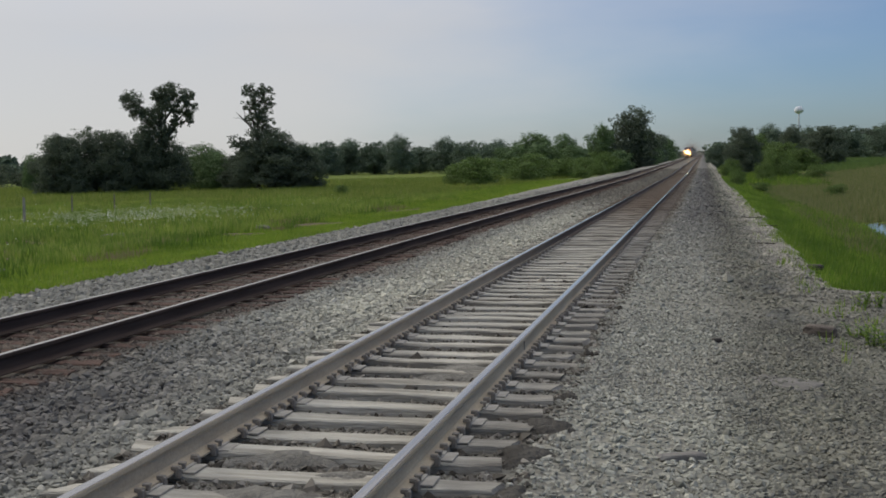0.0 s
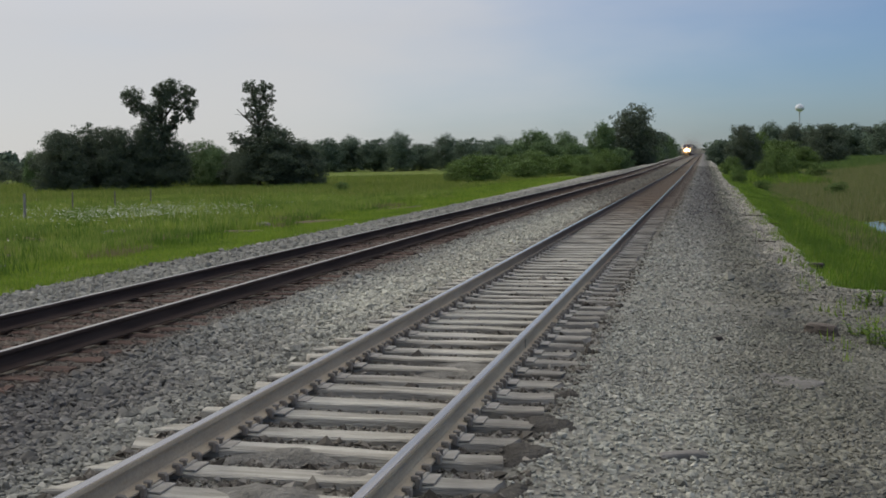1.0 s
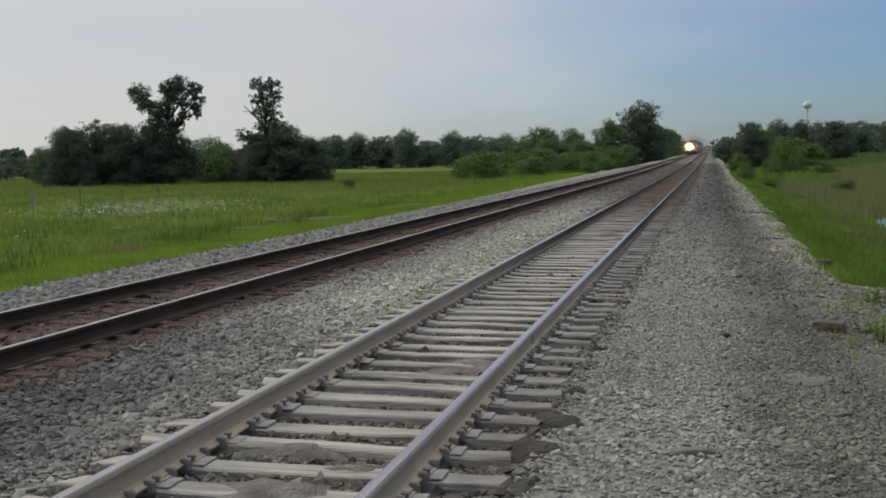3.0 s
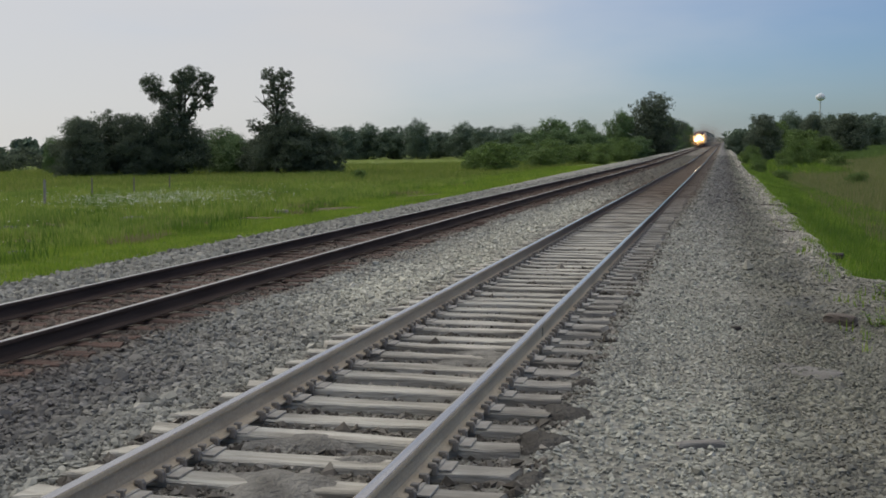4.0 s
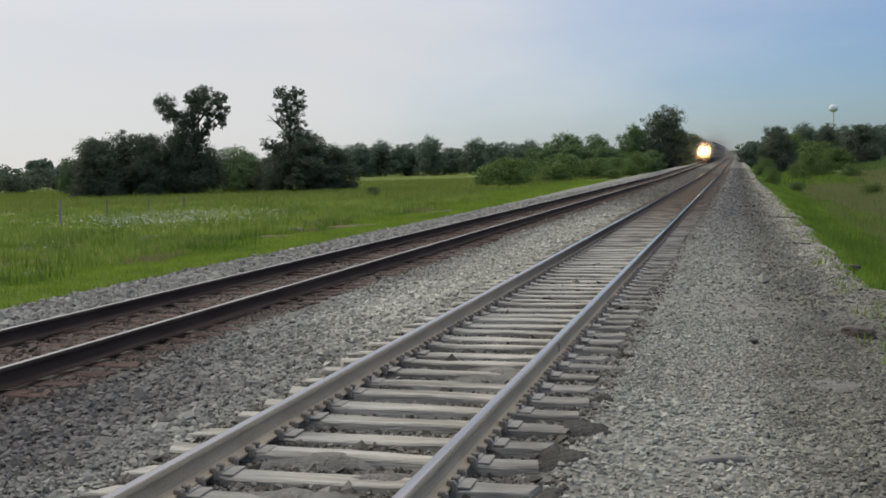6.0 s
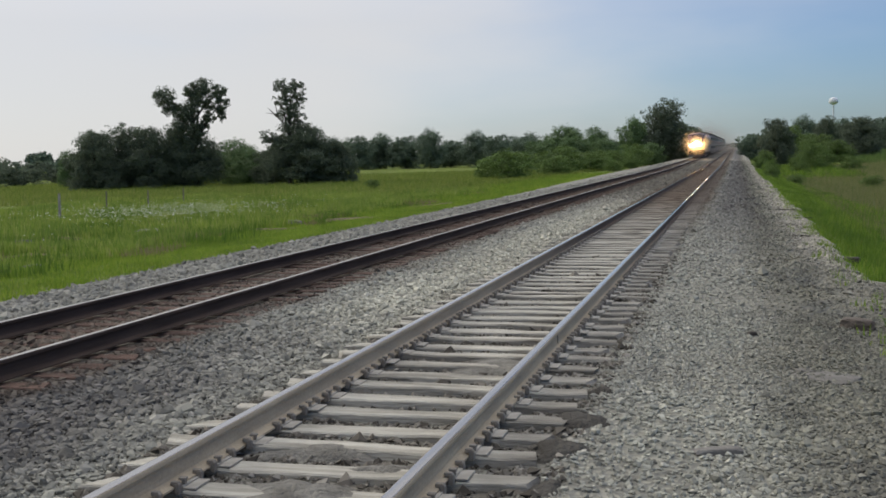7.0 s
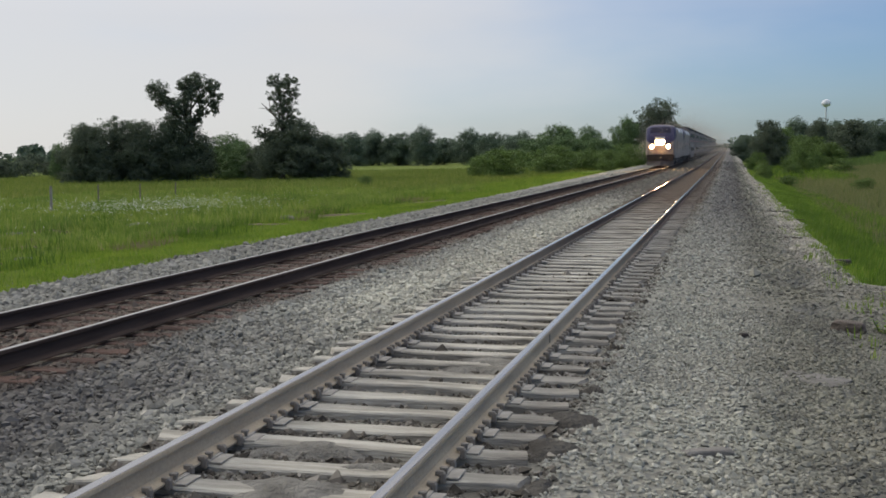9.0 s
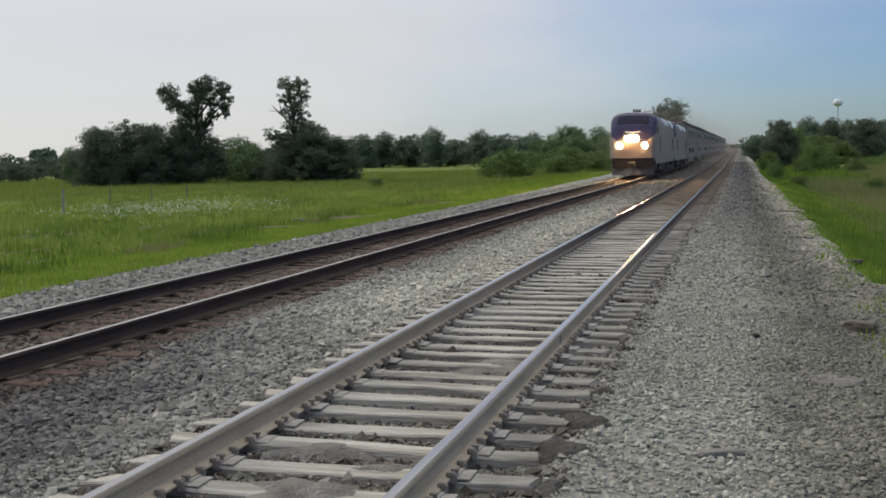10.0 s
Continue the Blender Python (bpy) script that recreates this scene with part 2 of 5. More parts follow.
MEADOW = ground_material()
BANKGRASS = island_material("bank_grass_blades", ((0.095, 0.18, 0.018), (0.145, 0.25, 0.026), (0.195, 0.30, 0.038), (0.27, 0.32, 0.07)), 0.6, 0.2, 0.45, ((0.045, 0.095, 0.016), 0.7, 0.8))
GRASS = island_material("grass_blades", ((0.115, 0.20, 0.02), (0.17, 0.275, 0.028), (0.235, 0.335, 0.04), (0.31, 0.36, 0.07)), 0.6, 0.2, 0.45, ((0.07, 0.125, 0.02), 0.55, 0.6))
TALLGRASS = island_material("meadow_grass", ((0.125, 0.21, 0.03), (0.205, 0.295, 0.046), (0.285, 0.35, 0.07), (0.38, 0.385, 0.14)), 0.6, 0.2, 0.45, ((0.085, 0.155, 0.028), 0.5, 0.75))
FARGRASS = island_material("far_meadow_grass", ((0.10, 0.155, 0.025), (0.15, 0.205, 0.035), (0.20, 0.245, 0.05), (0.27, 0.275, 0.10)), 0.6, 0.2, 0.45, ((0.10, 0.145, 0.03), 0.06, 0.6))
WEEDS = island_material("weed_leaves", ((0.06, 0.115, 0.018), (0.09, 0.16, 0.024), (0.13, 0.21, 0.03)), 0.6, 0.2, 0.4)
STRAW = island_material("dead_stalks", ((0.17, 0.15, 0.075), (0.26, 0.22, 0.13), (0.15, 0.17, 0.05)), 0.8, 0.1, 0.3)
DRYGRASS = island_material("dry_sedge", ((0.105, 0.135, 0.045), (0.22, 0.215, 0.105), (0.14, 0.175, 0.052)), 0.7, 0.15, 0.3)
PETALS = island_material("white_petals", ((0.62, 0.62, 0.56), (0.78, 0.78, 0.72)), 0.7, 0.2, 0.3)
LEAF_DARK = island_material("oak_leaves", ((0.084, 0.106, 0.080), (0.100, 0.126, 0.090), (0.120, 0.150, 0.096)), 0.8, 0.08, 0.45)
LEAF_MID = island_material("maple_leaves", ((0.076, 0.126, 0.058), (0.102, 0.164, 0.068), (0.138, 0.208, 0.076)), 0.6, 0.2, 0.25)
LEAF_LIGHT = island_material("shrub_leaves", ((0.062, 0.10, 0.030), (0.092, 0.15, 0.040), (0.145, 0.215, 0.052)), 0.6, 0.2, 0.3)
# distance haze is mixed into these paler, greyer leaf colours
LEAF_HAZED = island_material("hazed_leaves", ((0.088, 0.122, 0.092), (0.112, 0.152, 0.106), (0.136, 0.182, 0.118)), 0.8, 0.1, 0.15)
BARK = worn("bark", (0.075, 0.062, 0.05), (0.035, 0.03, 0.026), 4.0, 0.9, 0.0, 22.0, 0.8, 0.03)
DARKWOOD = worn("rotten_wood", (0.13, 0.11, 0.09), (0.06, 0.05, 0.043), 5.0, 0.9, 0.0, 30.0, 0.7, 0.01)
DEADWOOD = worn("dead_wood", (0.19, 0.17, 0.15), (0.10, 0.09, 0.08), 4.0, 0.9, 0.0, 22.0, 0.6, 0.02)
TIEWOOD = aged_tie("weathered_tie", (0.48, 0.465, 0.41), (0.16, 0.15, 0.128), (0.105, 0.078, 0.058))
TIEDARK = aged_tie("rusty_tie", (0.15, 0.10, 0.08), (0.05, 0.038, 0.033), (0.10, 0.07, 0.055))


def dusty_rail():
    """Pale road dust near the crossing, giving way to brown rust further along the line."""
    m, n, l, b, vec = start_material("dusty_rail_side", 0.9, 0.0, 0.2)
    sp = n.new("ShaderNodeSeparateXYZ")
    l.new(vec, sp.inputs[0])
    mp = n.new("ShaderNodeMapping")
    mp.inputs["Scale"].default_value = (2.0, 0.25, 2.0)
    l.new(vec, mp.inputs["Vector"])
    stain = noise_fac(n, l, mp.outputs["Vector"], 5.0)
    fine = noise_fac(n, l, vec, 60.0, 3.0, 0.3, 0.7)
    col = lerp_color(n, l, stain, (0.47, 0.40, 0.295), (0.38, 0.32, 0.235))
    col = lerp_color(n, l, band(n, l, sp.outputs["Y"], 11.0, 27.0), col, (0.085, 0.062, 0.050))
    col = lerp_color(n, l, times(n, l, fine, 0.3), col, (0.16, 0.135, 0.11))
    l.new(col, b.inputs["Base Color"])
    bump(n, l, b, fine, 0.25, 0.002)
    return m


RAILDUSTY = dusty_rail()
RAILRUST = worn("rusty_rail_side", (0.080, 0.060, 0.051), (0.042, 0.032, 0.028), 5.0, 0.9, 0.0, 70.0, 0.25, 0.002, 0.05, (2.0, 0.15, 2.0))
RAILTOP = worn("rail_running_surface", (0.31, 0.308, 0.318), (0.245, 0.244, 0.25), 4.0, 0.09, 0.85, 80.0, 0.02, 0.0008, 0.5, (3.0, 0.1, 3.0))
RAILBRIGHT = worn("polished_running_surface", (0.36, 0.35, 0.34), (0.27, 0.265, 0.26), 4.0, 0.55, 0.4, 80.0, 0.02, 0.0008, 0.5, (3.0, 0.1, 3.0))
IRON = worn("rusty_iron", (0.31, 0.285, 0.25), (0.19, 0.17, 0.145), 12.0, 0.8, 0.2, 80.0, 0.4, 0.003)
PLATE = worn("dusty_plate", (0.42, 0.40, 0.355), (0.27, 0.255, 0.225), 9.0, 0.8, 0.0, 80.0, 0.4, 0.003)
MUD = worn("dried_mud", (0.23, 0.224, 0.203), (0.10, 0.096, 0.087), 4.0, 0.95, 0.0, 25.0, 0.8, 0.03, 0.1)
DARKMUD = worn("oily_mud", (0.095, 0.09, 0.08), (0.045, 0.042, 0.038), 4.0, 0.95, 0.0, 25.0, 0.9, 0.03, 0.1)
ROCK = worn("limestone", (0.20, 0.192, 0.178), (0.12, 0.114, 0.105), 5.0, 0.92, 0.0, 40.0, 0.6, 0.008, 0.15)
DARKROCK = worn("dark_stone", (0.075, 0.068, 0.06), (0.04, 0.036, 0.034), 8.0, 0.9, 0.0, 50.0, 0.6, 0.006, 0.15)
CLODS = island_material("earth_clods", ((0.05, 0.045, 0.038), (0.09, 0.082, 0.07), (0.14, 0.128, 0.11), (0.26, 0.245, 0.215)), 0.95, 0.1)
SOIL = worn("bare_soil", (0.16, 0.125, 0.085), (0.085, 0.075, 0.045), 2.0, 0.95, 0.0, 20.0, 0.8, 0.03, 0.1)
POSTWOOD = worn("grey_post", (0.30, 0.285, 0.26), (0.18, 0.17, 0.155), 6.0, 0.9, 0.0, 40.0, 0.6, 0.006, 0.15)
SILVER = worn("silver_paint", (0.225, 0.194, 0.176), (0.17, 0.146, 0.133), 1.2, 0.55, 0.0, 30.0, 0.05, 0.001, 0.5)
STEEL = worn("fluted_stainless", (0.215, 0.188, 0.176), (0.16, 0.14, 0.13), 1.0, 0.6, 0.0, 30.0, 0.05, 0.001, 0.3)
NAVY = worn("navy_paint", (0.034, 0.034, 0.085), (0.026, 0.026, 0.066), 1.5, 0.5, 0.0, 30.0, 0.05, 0.001, 0.2)
REDLINE = worn("red_stripe", (0.30, 0.02, 0.03), (0.22, 0.016, 0.022), 1.5, 0.4, 0.0, 30.0, 0.05, 0.001, 0.5)
PILOT = worn("pilot_paint", (0.11, 0.108, 0.105), (0.07, 0.068, 0.066), 3.0, 0.7, 0.0, 30.0, 0.2, 0.003, 0.2)
UNDER = worn("grimy_underframe", (0.035, 0.032, 0.03), (0.018, 0.017, 0.016), 3.0, 0.75, 0.0, 30.0, 0.3, 0.004)
ROOFDARK = worn("sooty_roof", (0.03, 0.03, 0.031), (0.018, 0.018, 0.019), 1.0, 0.85, 0.0, 20.0, 0.2, 0.003, 0.1)
TOWERWHITE = worn("tower_paint", (0.58, 0.62, 0.66), (0.48, 0.52, 0.56), 0.1, 0.5, 0.0, 1.0, 0.1, 0.01, 0.4)
GLASS = worn("dark_glass", (0.020, 0.018, 0.040), (0.015, 0.014, 0.030), 1.0, 0.25, 0.0, 5.0, 0.0, 0.001, 0.12)
WATER = worn("pond_water", (0.03, 0.035, 0.03), (0.02, 0.025, 0.02), 0.5, 0.04, 0.0, 3.0, 0.03, 0.01, 0.6)


def glow(name, color, strength):
    m = bpy.data.materials.new(name)
    m.use_nodes = True
    n, l = m.node_tree.nodes, m.node_tree.links
    e = n.new("ShaderNodeEmission")
    e.inputs["Color"].default_value, e.inputs["Strength"].default_value = (*color, 1), strength
    l.new(e.outputs[0], n["Material Output"].inputs["Surface"])
    return m


HEADLAMP = glow("headlamp_lens", (1.0, 0.60, 0.25), 2000.0)
DITCHLAMP = glow("ditch_lamp_lens", (1.0, 0.60, 0.25), 800.0)

# ---- mesh helpers ----


def to_mesh(name, bm, mat, smooth=False):
    me = bpy.data.meshes.new(name)
    bm.to_mesh(me)
    bm.free()
    me.materials.append(mat)
    if smooth:
        me.shade_smooth()
    return me


def part(name, bm, mat, parent=None, label="", smooth=False):
    me = bm if isinstance(bm, bpy.types.Mesh) else to_mesh(name, bm, mat, smooth)
    ob = new(name, me)
    ob.parent = parent
    return tagged(ob, label)


def raw_mesh(name, verts, faces, mat, smooth=False):
    """A mesh from arrays: verts (n, 3), faces (m, 3 or 4)."""
    verts, faces = np.asarray(verts, np.float32), np.asarray(faces, np.int32)
    k = faces.shape[1]
    me = bpy.data.meshes.new(name)
    me.vertices.add(len(verts))
    me.vertices.foreach_set("co", verts.ravel())
    me.loops.add(faces.size)
    me.loops.foreach_set("vertex_index", faces.ravel())
    me.polygons.add(len(faces))
    me.polygons.foreach_set("loop_start", np.arange(0, faces.size, k, dtype=np.int32))
    me.polygons.foreach_set("use_smooth", np.full(len(faces), smooth))
    me.update(calc_edges=True)
    me.validate()
    me.materials.append(mat)
    return me


def box(bm, x0, x1, y0, y1, z0, z1, bevel=0.0):
    m = Matrix.Translation(((x0 + x1) / 2, (y0 + y1) / 2, (z0 + z1) / 2)) @ Matrix.Diagonal((x1 - x0, y1 - y0, z1 - z0, 1))
    made = bmesh.ops.create_cube(bm, size=1, matrix=m)["verts"]
    if bevel:
        edges = list({e for v in made for e in v.link_edges})
        bmesh.ops.bevel(bm, geom=edges, offset=bevel, segments=2, profile=0.5, affect="EDGES")
    return bm


def tube(bm, a, b, r0, r1, sides=8):
    a, b = Vector(a), Vector(b)
    q = (b - a).to_track_quat("Z", "Y").to_matrix().to_4x4()
    bmesh.ops.create_cone(bm, cap_ends=True, segments=sides, radius1=r0, radius2=r1, depth=(b - a).length,
                          matrix=Matrix.Translation((a + b) / 2) @ q)
    return bm


def thing(name, label, category, group="", kind="", at=(0, 0, 0), turn=0.0, size=1.0):
    e = new(name)
    e.empty_display_size = 0.2
    e.location, e.rotation_euler, e.scale = at, (0, 0, turn), (size, size, size) if isinstance(size, float) else size
    return tagged(e, label, category, group, kind)


# ---- the lie of the land ----
NEAR_X, FAR_X = -2.446, -7.02      # the middles of the two tracks
TIE_TOP = -0.19


def grade(y):
    return 0.0042 * np.clip(np.asarray(y, float) - 110.0, 0.0, 900.0)


def wave(x, y, s=1.0, seed=0.0):
    """Smooth uneven ground, about -1 to 1."""
    return (np.sin(1.7 * s * x + 0.9 * s * y + seed) + np.sin(-0.8 * s * x + 1.9 * s * y + 1.3 + seed) + np.sin(3.1 * s * x - 1.1 * s * y + 2.1 + 2 * seed)) / 3


BED_X = np.array([-14.2, -12.6, -10.6, -9.0, -8.5, -7.0, -5.6, -5.2, -4.4, -4.0, -3.85, -3.3, -2.4, -1.45, -1.15, -0.95, -0.3, 1.0, 1.9, 2.9])
BED_Z = np.array([-1.30, -0.72, -0.46, -0.27, -0.235, -0.235, -0.235, -0.25, -0.25, -0.222, -0.236, -0.250, -0.254, -0.254, -0.238, -0.228, -0.275, -0.33, -0.40, -1.1])
LAND_X = np.array([-4000., -60., -46., -30., -20., -14.5, -12.5, -11.0, -6.0, 0.5, 1.8, 3.0, 4.6, 7.0, 12.0, 18.0, 26.0, 40.0, 4000.])
LAND_Z = np.array([-1.5, -1.42, -1.28, -1.10, -0.98, -0.80, -0.68, -1.1, -1.2, -1.1, -0.42, -0.85, -1.45, -1.58, -1.40, -0.95, -0.15, 0.1, 0.1])


def widening(y):
    """The eastern shoulder spreads out towards the crossing."""
    u = np.clip((18.2 - np.asarray(y, float)) / 1.2, 0, 1)
    return 2.6 * u * u * (3 - 2 * u)


def bed_z(x, y):
    x = np.asarray(x, float)
    return bed_flat(np.where(x > 1.4, 1.4 + (x - 1.4) / (1 + widening(y)), x), y)


def bed_flat(x, y):
    return np.interp(x, BED_X, BED_Z) + grade(y) + 0.018 * wave(x, y, 1.3) * (np.abs(x - 1) > 0)


def land_z(x, y):
    rough = np.clip((np.abs(x + 5.5) - 7.5) / 6, 0, 1)
    return np.interp(x, LAND_X, LAND_Z) + rough * (0.07 * wave(x, y, 0.45, 0.6) + 0.05 * wave(x, y, 1.4, 2.0)) * np.clip(1.4 - np.abs(x) / 300, 0, 1)


def sheet(name, xs, ys, zf, mat, warp=None):
    gx, gy = np.meshgrid(xs, ys)
    if warp:
        gx = warp(gx, gy)
    v = np.stack([gx, gy, zf(gx, gy)], -1).reshape(-1, 3)
    nx, ny = len(xs), len(ys)
    i = (np.arange(ny - 1)[:, None] * nx + np.arange(nx - 1)[None, :]).ravel()
    return new(name, raw_mesh(name, v, np.stack([i, i + 1, i + nx + 1, i + nx], 1), mat, True))


ys_land = np.concatenate([[-4000, -800, -200, -60, -20], np.arange(-8, 70, 0.7), np.arange(70, 180, 2.5), np.geomspace(180, 4500, 22)])
xs_land = np.concatenate([-np.geomspace(4000, 62, 16), np.arange(-60, -12, 0.7), np.arange(-12, -1, 2.5), np.arange(0, 14, 0.4), np.arange(14, 40, 2), np.geomspace(40, 4000, 14)])
tagged(sheet("ground", xs_land, ys_land, land_z, MEADOW), "green summer meadow with uneven tufts and bare patches", "meadow", kind="structure")


def bed_warp(gx, gy):
    """Ragged stone edges; the western shoulder widens further along."""
    west = np.clip((-gx - 9.0) / 3.0, 0, 1) * (0.25 * wave(gx * 0, gy, 1.1) + 0.15 * wave(gx * 0, gy, 3.7, 1.0) - 1.3 * np.exp(-((gy - 115) / 48) ** 2))
    east = np.clip((gx - 0.8) / 1.0, 0, 1) * (0.17 * wave(gx * 0, gy, 0.9, 0.4) + 0.07 * wave(gx * 0, gy, 3.1, 2.0) - 0.4 * np.clip((gy - 70) / 120, 0, 1))
    return np.where(gx > 1.4, 1.4 + (gx - 1.4) * (1 + widening(gy)), gx) + west + east


xs_bed = np.unique(np.concatenate([BED_X, np.arange(-12.5, 2.4, 0.3)]))
ys_bed = np.concatenate([np.arange(-30, -2, 4.0), np.arange(-2, 40, 0.35), np.arange(40, 150, 2.0), np.geomspace(150, 1600, 26)])
gx0, gy0 = np.meshgrid(xs_bed, ys_bed)
bed_v = np.stack([bed_warp(gx0, gy0), gy0, bed_flat(gx0, gy0)], -1).reshape(-1, 3)
nbx, nby = len(xs_bed), len(ys_bed)
ib = (np.arange(nby - 1)[:, None] * nbx + np.arange(nbx - 1)[None, :]).ravel()
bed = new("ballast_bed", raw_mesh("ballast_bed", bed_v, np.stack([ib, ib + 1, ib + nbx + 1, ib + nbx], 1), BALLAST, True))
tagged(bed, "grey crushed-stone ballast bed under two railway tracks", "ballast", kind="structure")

# ---- tracks ----


def rail_profile(kind, arc=5):
    """The worn head, or all below it: arc tells how far round its corner the wheels have polished it."""
    turns = (0.26, 0.52, 0.79, 1.05, 1.31)[:arc]
    ex, ez = 0.023 + 0.0135 * math.sin(turns[-1]), -0.0151 + 0.0135 * math.cos(turns[-1])
    if kind == "rail_head":
        right = [(0.012, -0.0004), (0.023, -0.0016)]
        right += [(0.023 + 0.0135 * math.sin(a), -0.0151 + 0.0135 * math.cos(a)) for a in turns]
        return [(-x, z) for x, z in reversed(right)] + [(0.0, 0.0)] + right + [(ex - 0.006, ez - 0.003), (0.006 - ex, ez - 0.003)]
    half = [(ex + 0.0002, ez + 0.0003), (0.0368, -0.0145), (0.037, -0.036), (0.034, -0.042), (0.011, -0.053), (0.009, -0.075), (0.009, -0.125), (0.013, -0.148), (0.030, -0.158), (0.076, -0.172), (0.076, -0.184)]
    return half + [(-x, z) for x, z in reversed(half)]


RAIL_Y = [-30, 0, 40, 90, 110, 150, 250, 400, 700, 1005]


def rail(x, parent, side_mat, top_mat, arc):
    def extrude(pts, smooth=False):
        v = [(px, y, pz + float(grade(y))) for y in RAIL_Y for px, pz in pts]
        k = len(pts)
        return raw_mesh("rail", v, [(r * k + i, r * k + (i + 1) % k, (r + 1) * k + (i + 1) % k, (r + 1) * k + i) for r in range(len(RAIL_Y) - 1) for i in range(k)], side_mat, smooth)
    web = part("rail", extrude(rail_profile("rail", arc)), None, parent)
    web.location = (x, 0, 0)
    top = extrude(rail_profile("rail_head", arc), True)
    top.materials[0] = top_mat
    part("rail_head", top, None, web, "worn shining running surface")
    return web


def tie_mesh(seed, mat, length=2.64):
    """A split, weathered timber: uneven edges and a few checks along the grain."""
    r = random.Random(seed)
    bm = bmesh.new()
    box(bm, -length / 2, length / 2, -0.098, 0.098, -0.18, 0.0)
    bmesh.ops.subdivide_edges(bm, edges=[e for e in bm.edges if abs(e.verts[0].co.x - e.verts[1].co.x) > 1], cuts=9)
    for v in bm.verts:
        end = abs(v.co.x) > length / 2 - 0.05
        v.co.y += r.uniform(-0.018, 0.018) + (r.uniform(-0.03, 0.03) if end else 0)
        v.co.z += r.uniform(-0.012, 0.004) if v.co.z > -0.05 else 0
        v.co.x += r.uniform(-0.10, 0.04) * (1 if v.co.x > 0 else -1) if end else r.uniform(-0.04, 0.04)
    long_top = [e for e in bm.edges if min(e.verts[0].co.z, e.verts[1].co.z) > -0.05 and abs(e.verts[0].co.x - e.verts[1].co.x) > 0.1]
    bmesh.ops.bevel(bm, geom=long_top, offset=0.012, segments=1, affect="EDGES")
    return to_mesh("tie", bm, mat)


def plate_mesh():
    bm = bmesh.new()
    box(bm, -0.18, 0.18, -0.095, 0.095, 0.0, 0.014, 0.004)
    box(bm, -0.105, -0.080, -0.095, 0.095, 0.012, 0.024, 0.003)
    box(bm, 0.080, 0.105, -0.095, 0.095, 0.012, 0.024, 0.003)
    return to_mesh("tie_plate", bm, PLATE)


def spike_mesh():
    bm = bmesh.new()
    box(bm, -0.010, 0.010, -0.010, 0.010, -0.02, 0.045)
    box(bm, -0.032, 0.016, -0.019, 0.019, 0.040, 0.058, 0.006)
    return to_mesh("spike", bm, IRON)


def anchor_mesh():
    """A sprung clip that grips the foot of the rail beside a tie."""
    bm = bmesh.new()
    box(bm, -0.095, 0.095, -0.012, 0.012, -0.028, -0.008, 0.004)
    for s in (-1, 1):
        box(bm, min(s * 0.075, s * 0.108), max(s * 0.075, s * 0.108), -0.02, 0.02, -0.03, 0.035, 0.007)
    box(bm, 0.05, 0.10, -0.018, 0.018, 0.018, 0.045, 0.006)
    return to_mesh("rail_anchor", bm, IRON)


PLATE_ME, SPIKE_ME, ANCHOR_ME = plate_mesh(), spike_mesh(), anchor_mesh()


def sub(name, me, parent, at, turn=0.0):
    ob = new(name, me)
    ob.parent, ob.location, ob.rotation_euler = parent, at, (0, 0, turn)
    return ob


def railway_track(x, y0, single, fitted, far, tie_mat, side_mat, top_mat, sink, label):
    """Two rails on ties; the nearest ties carry plates, spikes and rail anchors."""
    t = thing("railway_track", label, "railway track", "parallel tracks", "structure", (x, 0, 0))
    for s in (-1, 1):
        rail(s * 0.755, t, side_mat, top_mat, 3 if fitted else 2)
    if fitted:
        bm = bmesh.new()
        box(bm, 0.755 + 0.006, 0.755 + 0.019, 10.45, 10.465, -0.15, -0.055, 0.002)
        part("rail_bond", bm, IRON, t, "dark bond across a rail joint")
    r = random.Random(int(-x * 10))
    kinds = [tie_mesh(i + int(-x), tie_mat) for i in range(6)]
    y, far_parts = y0, []
    for i in range(far):
        y = y0 + 0.479 * i + r.uniform(-0.02, 0.02)
        if i < single:
            tie = sub("tie", r.choice(kinds), t, (-0.03 + r.uniform(-0.04, 0.04), y, TIE_TOP - sink + r.uniform(-0.012, 0.006)), r.uniform(-0.015, 0.015))
            if i < fitted:
                for s in (-1, 1):
                    sub("tie_plate", PLATE_ME, tie, (s * 0.755 - tie.location.x, 0, -0.003))
                    for dx, dy in ((-0.093, 0.05), (0.093, -0.05)):
                        sub("spike", SPIKE_ME, tie, (s * 0.755 + dx - tie.location.x, dy + r.uniform(-0.02, 0.02), 0.006), 0.0 if dx > 0 else math.pi)
                    for d in (-0.135, 0.135):
                        if r.random() < 0.9:
                            sub("rail_anchor", ANCHOR_ME, tie, (s * 0.755 - tie.location.x, d + r.uniform(-0.01, 0.01), 0.012), 0.0)
        else:
            far_parts.append(y)
    base = np.array([(-1.3, -0.115), (1.3, -0.115), (1.3, 0.115), (-1.3, 0.115)])
    v, f = [], []
    for k, yy in enumerate(far_parts):
        z = TIE_TOP - sink + float(grade(yy))
        v += [(a, b + yy, z) for a, b in base] + [(a, b + yy, z - 0.15) for a, b in base]
        o = 8 * k
        f += [(o, o + 1, o + 2, o + 3), (o, o + 4, o + 5, o + 1), (o + 1, o + 5, o + 6, o + 2), (o + 2, o + 6, o + 7, o + 3), (o + 3, o + 7, o + 4, o)]
    if v:
        tagged(part("distant_ties", raw_mesh("distant_ties", v, f, tie_mat), None, t), kind="stuff")
    return t


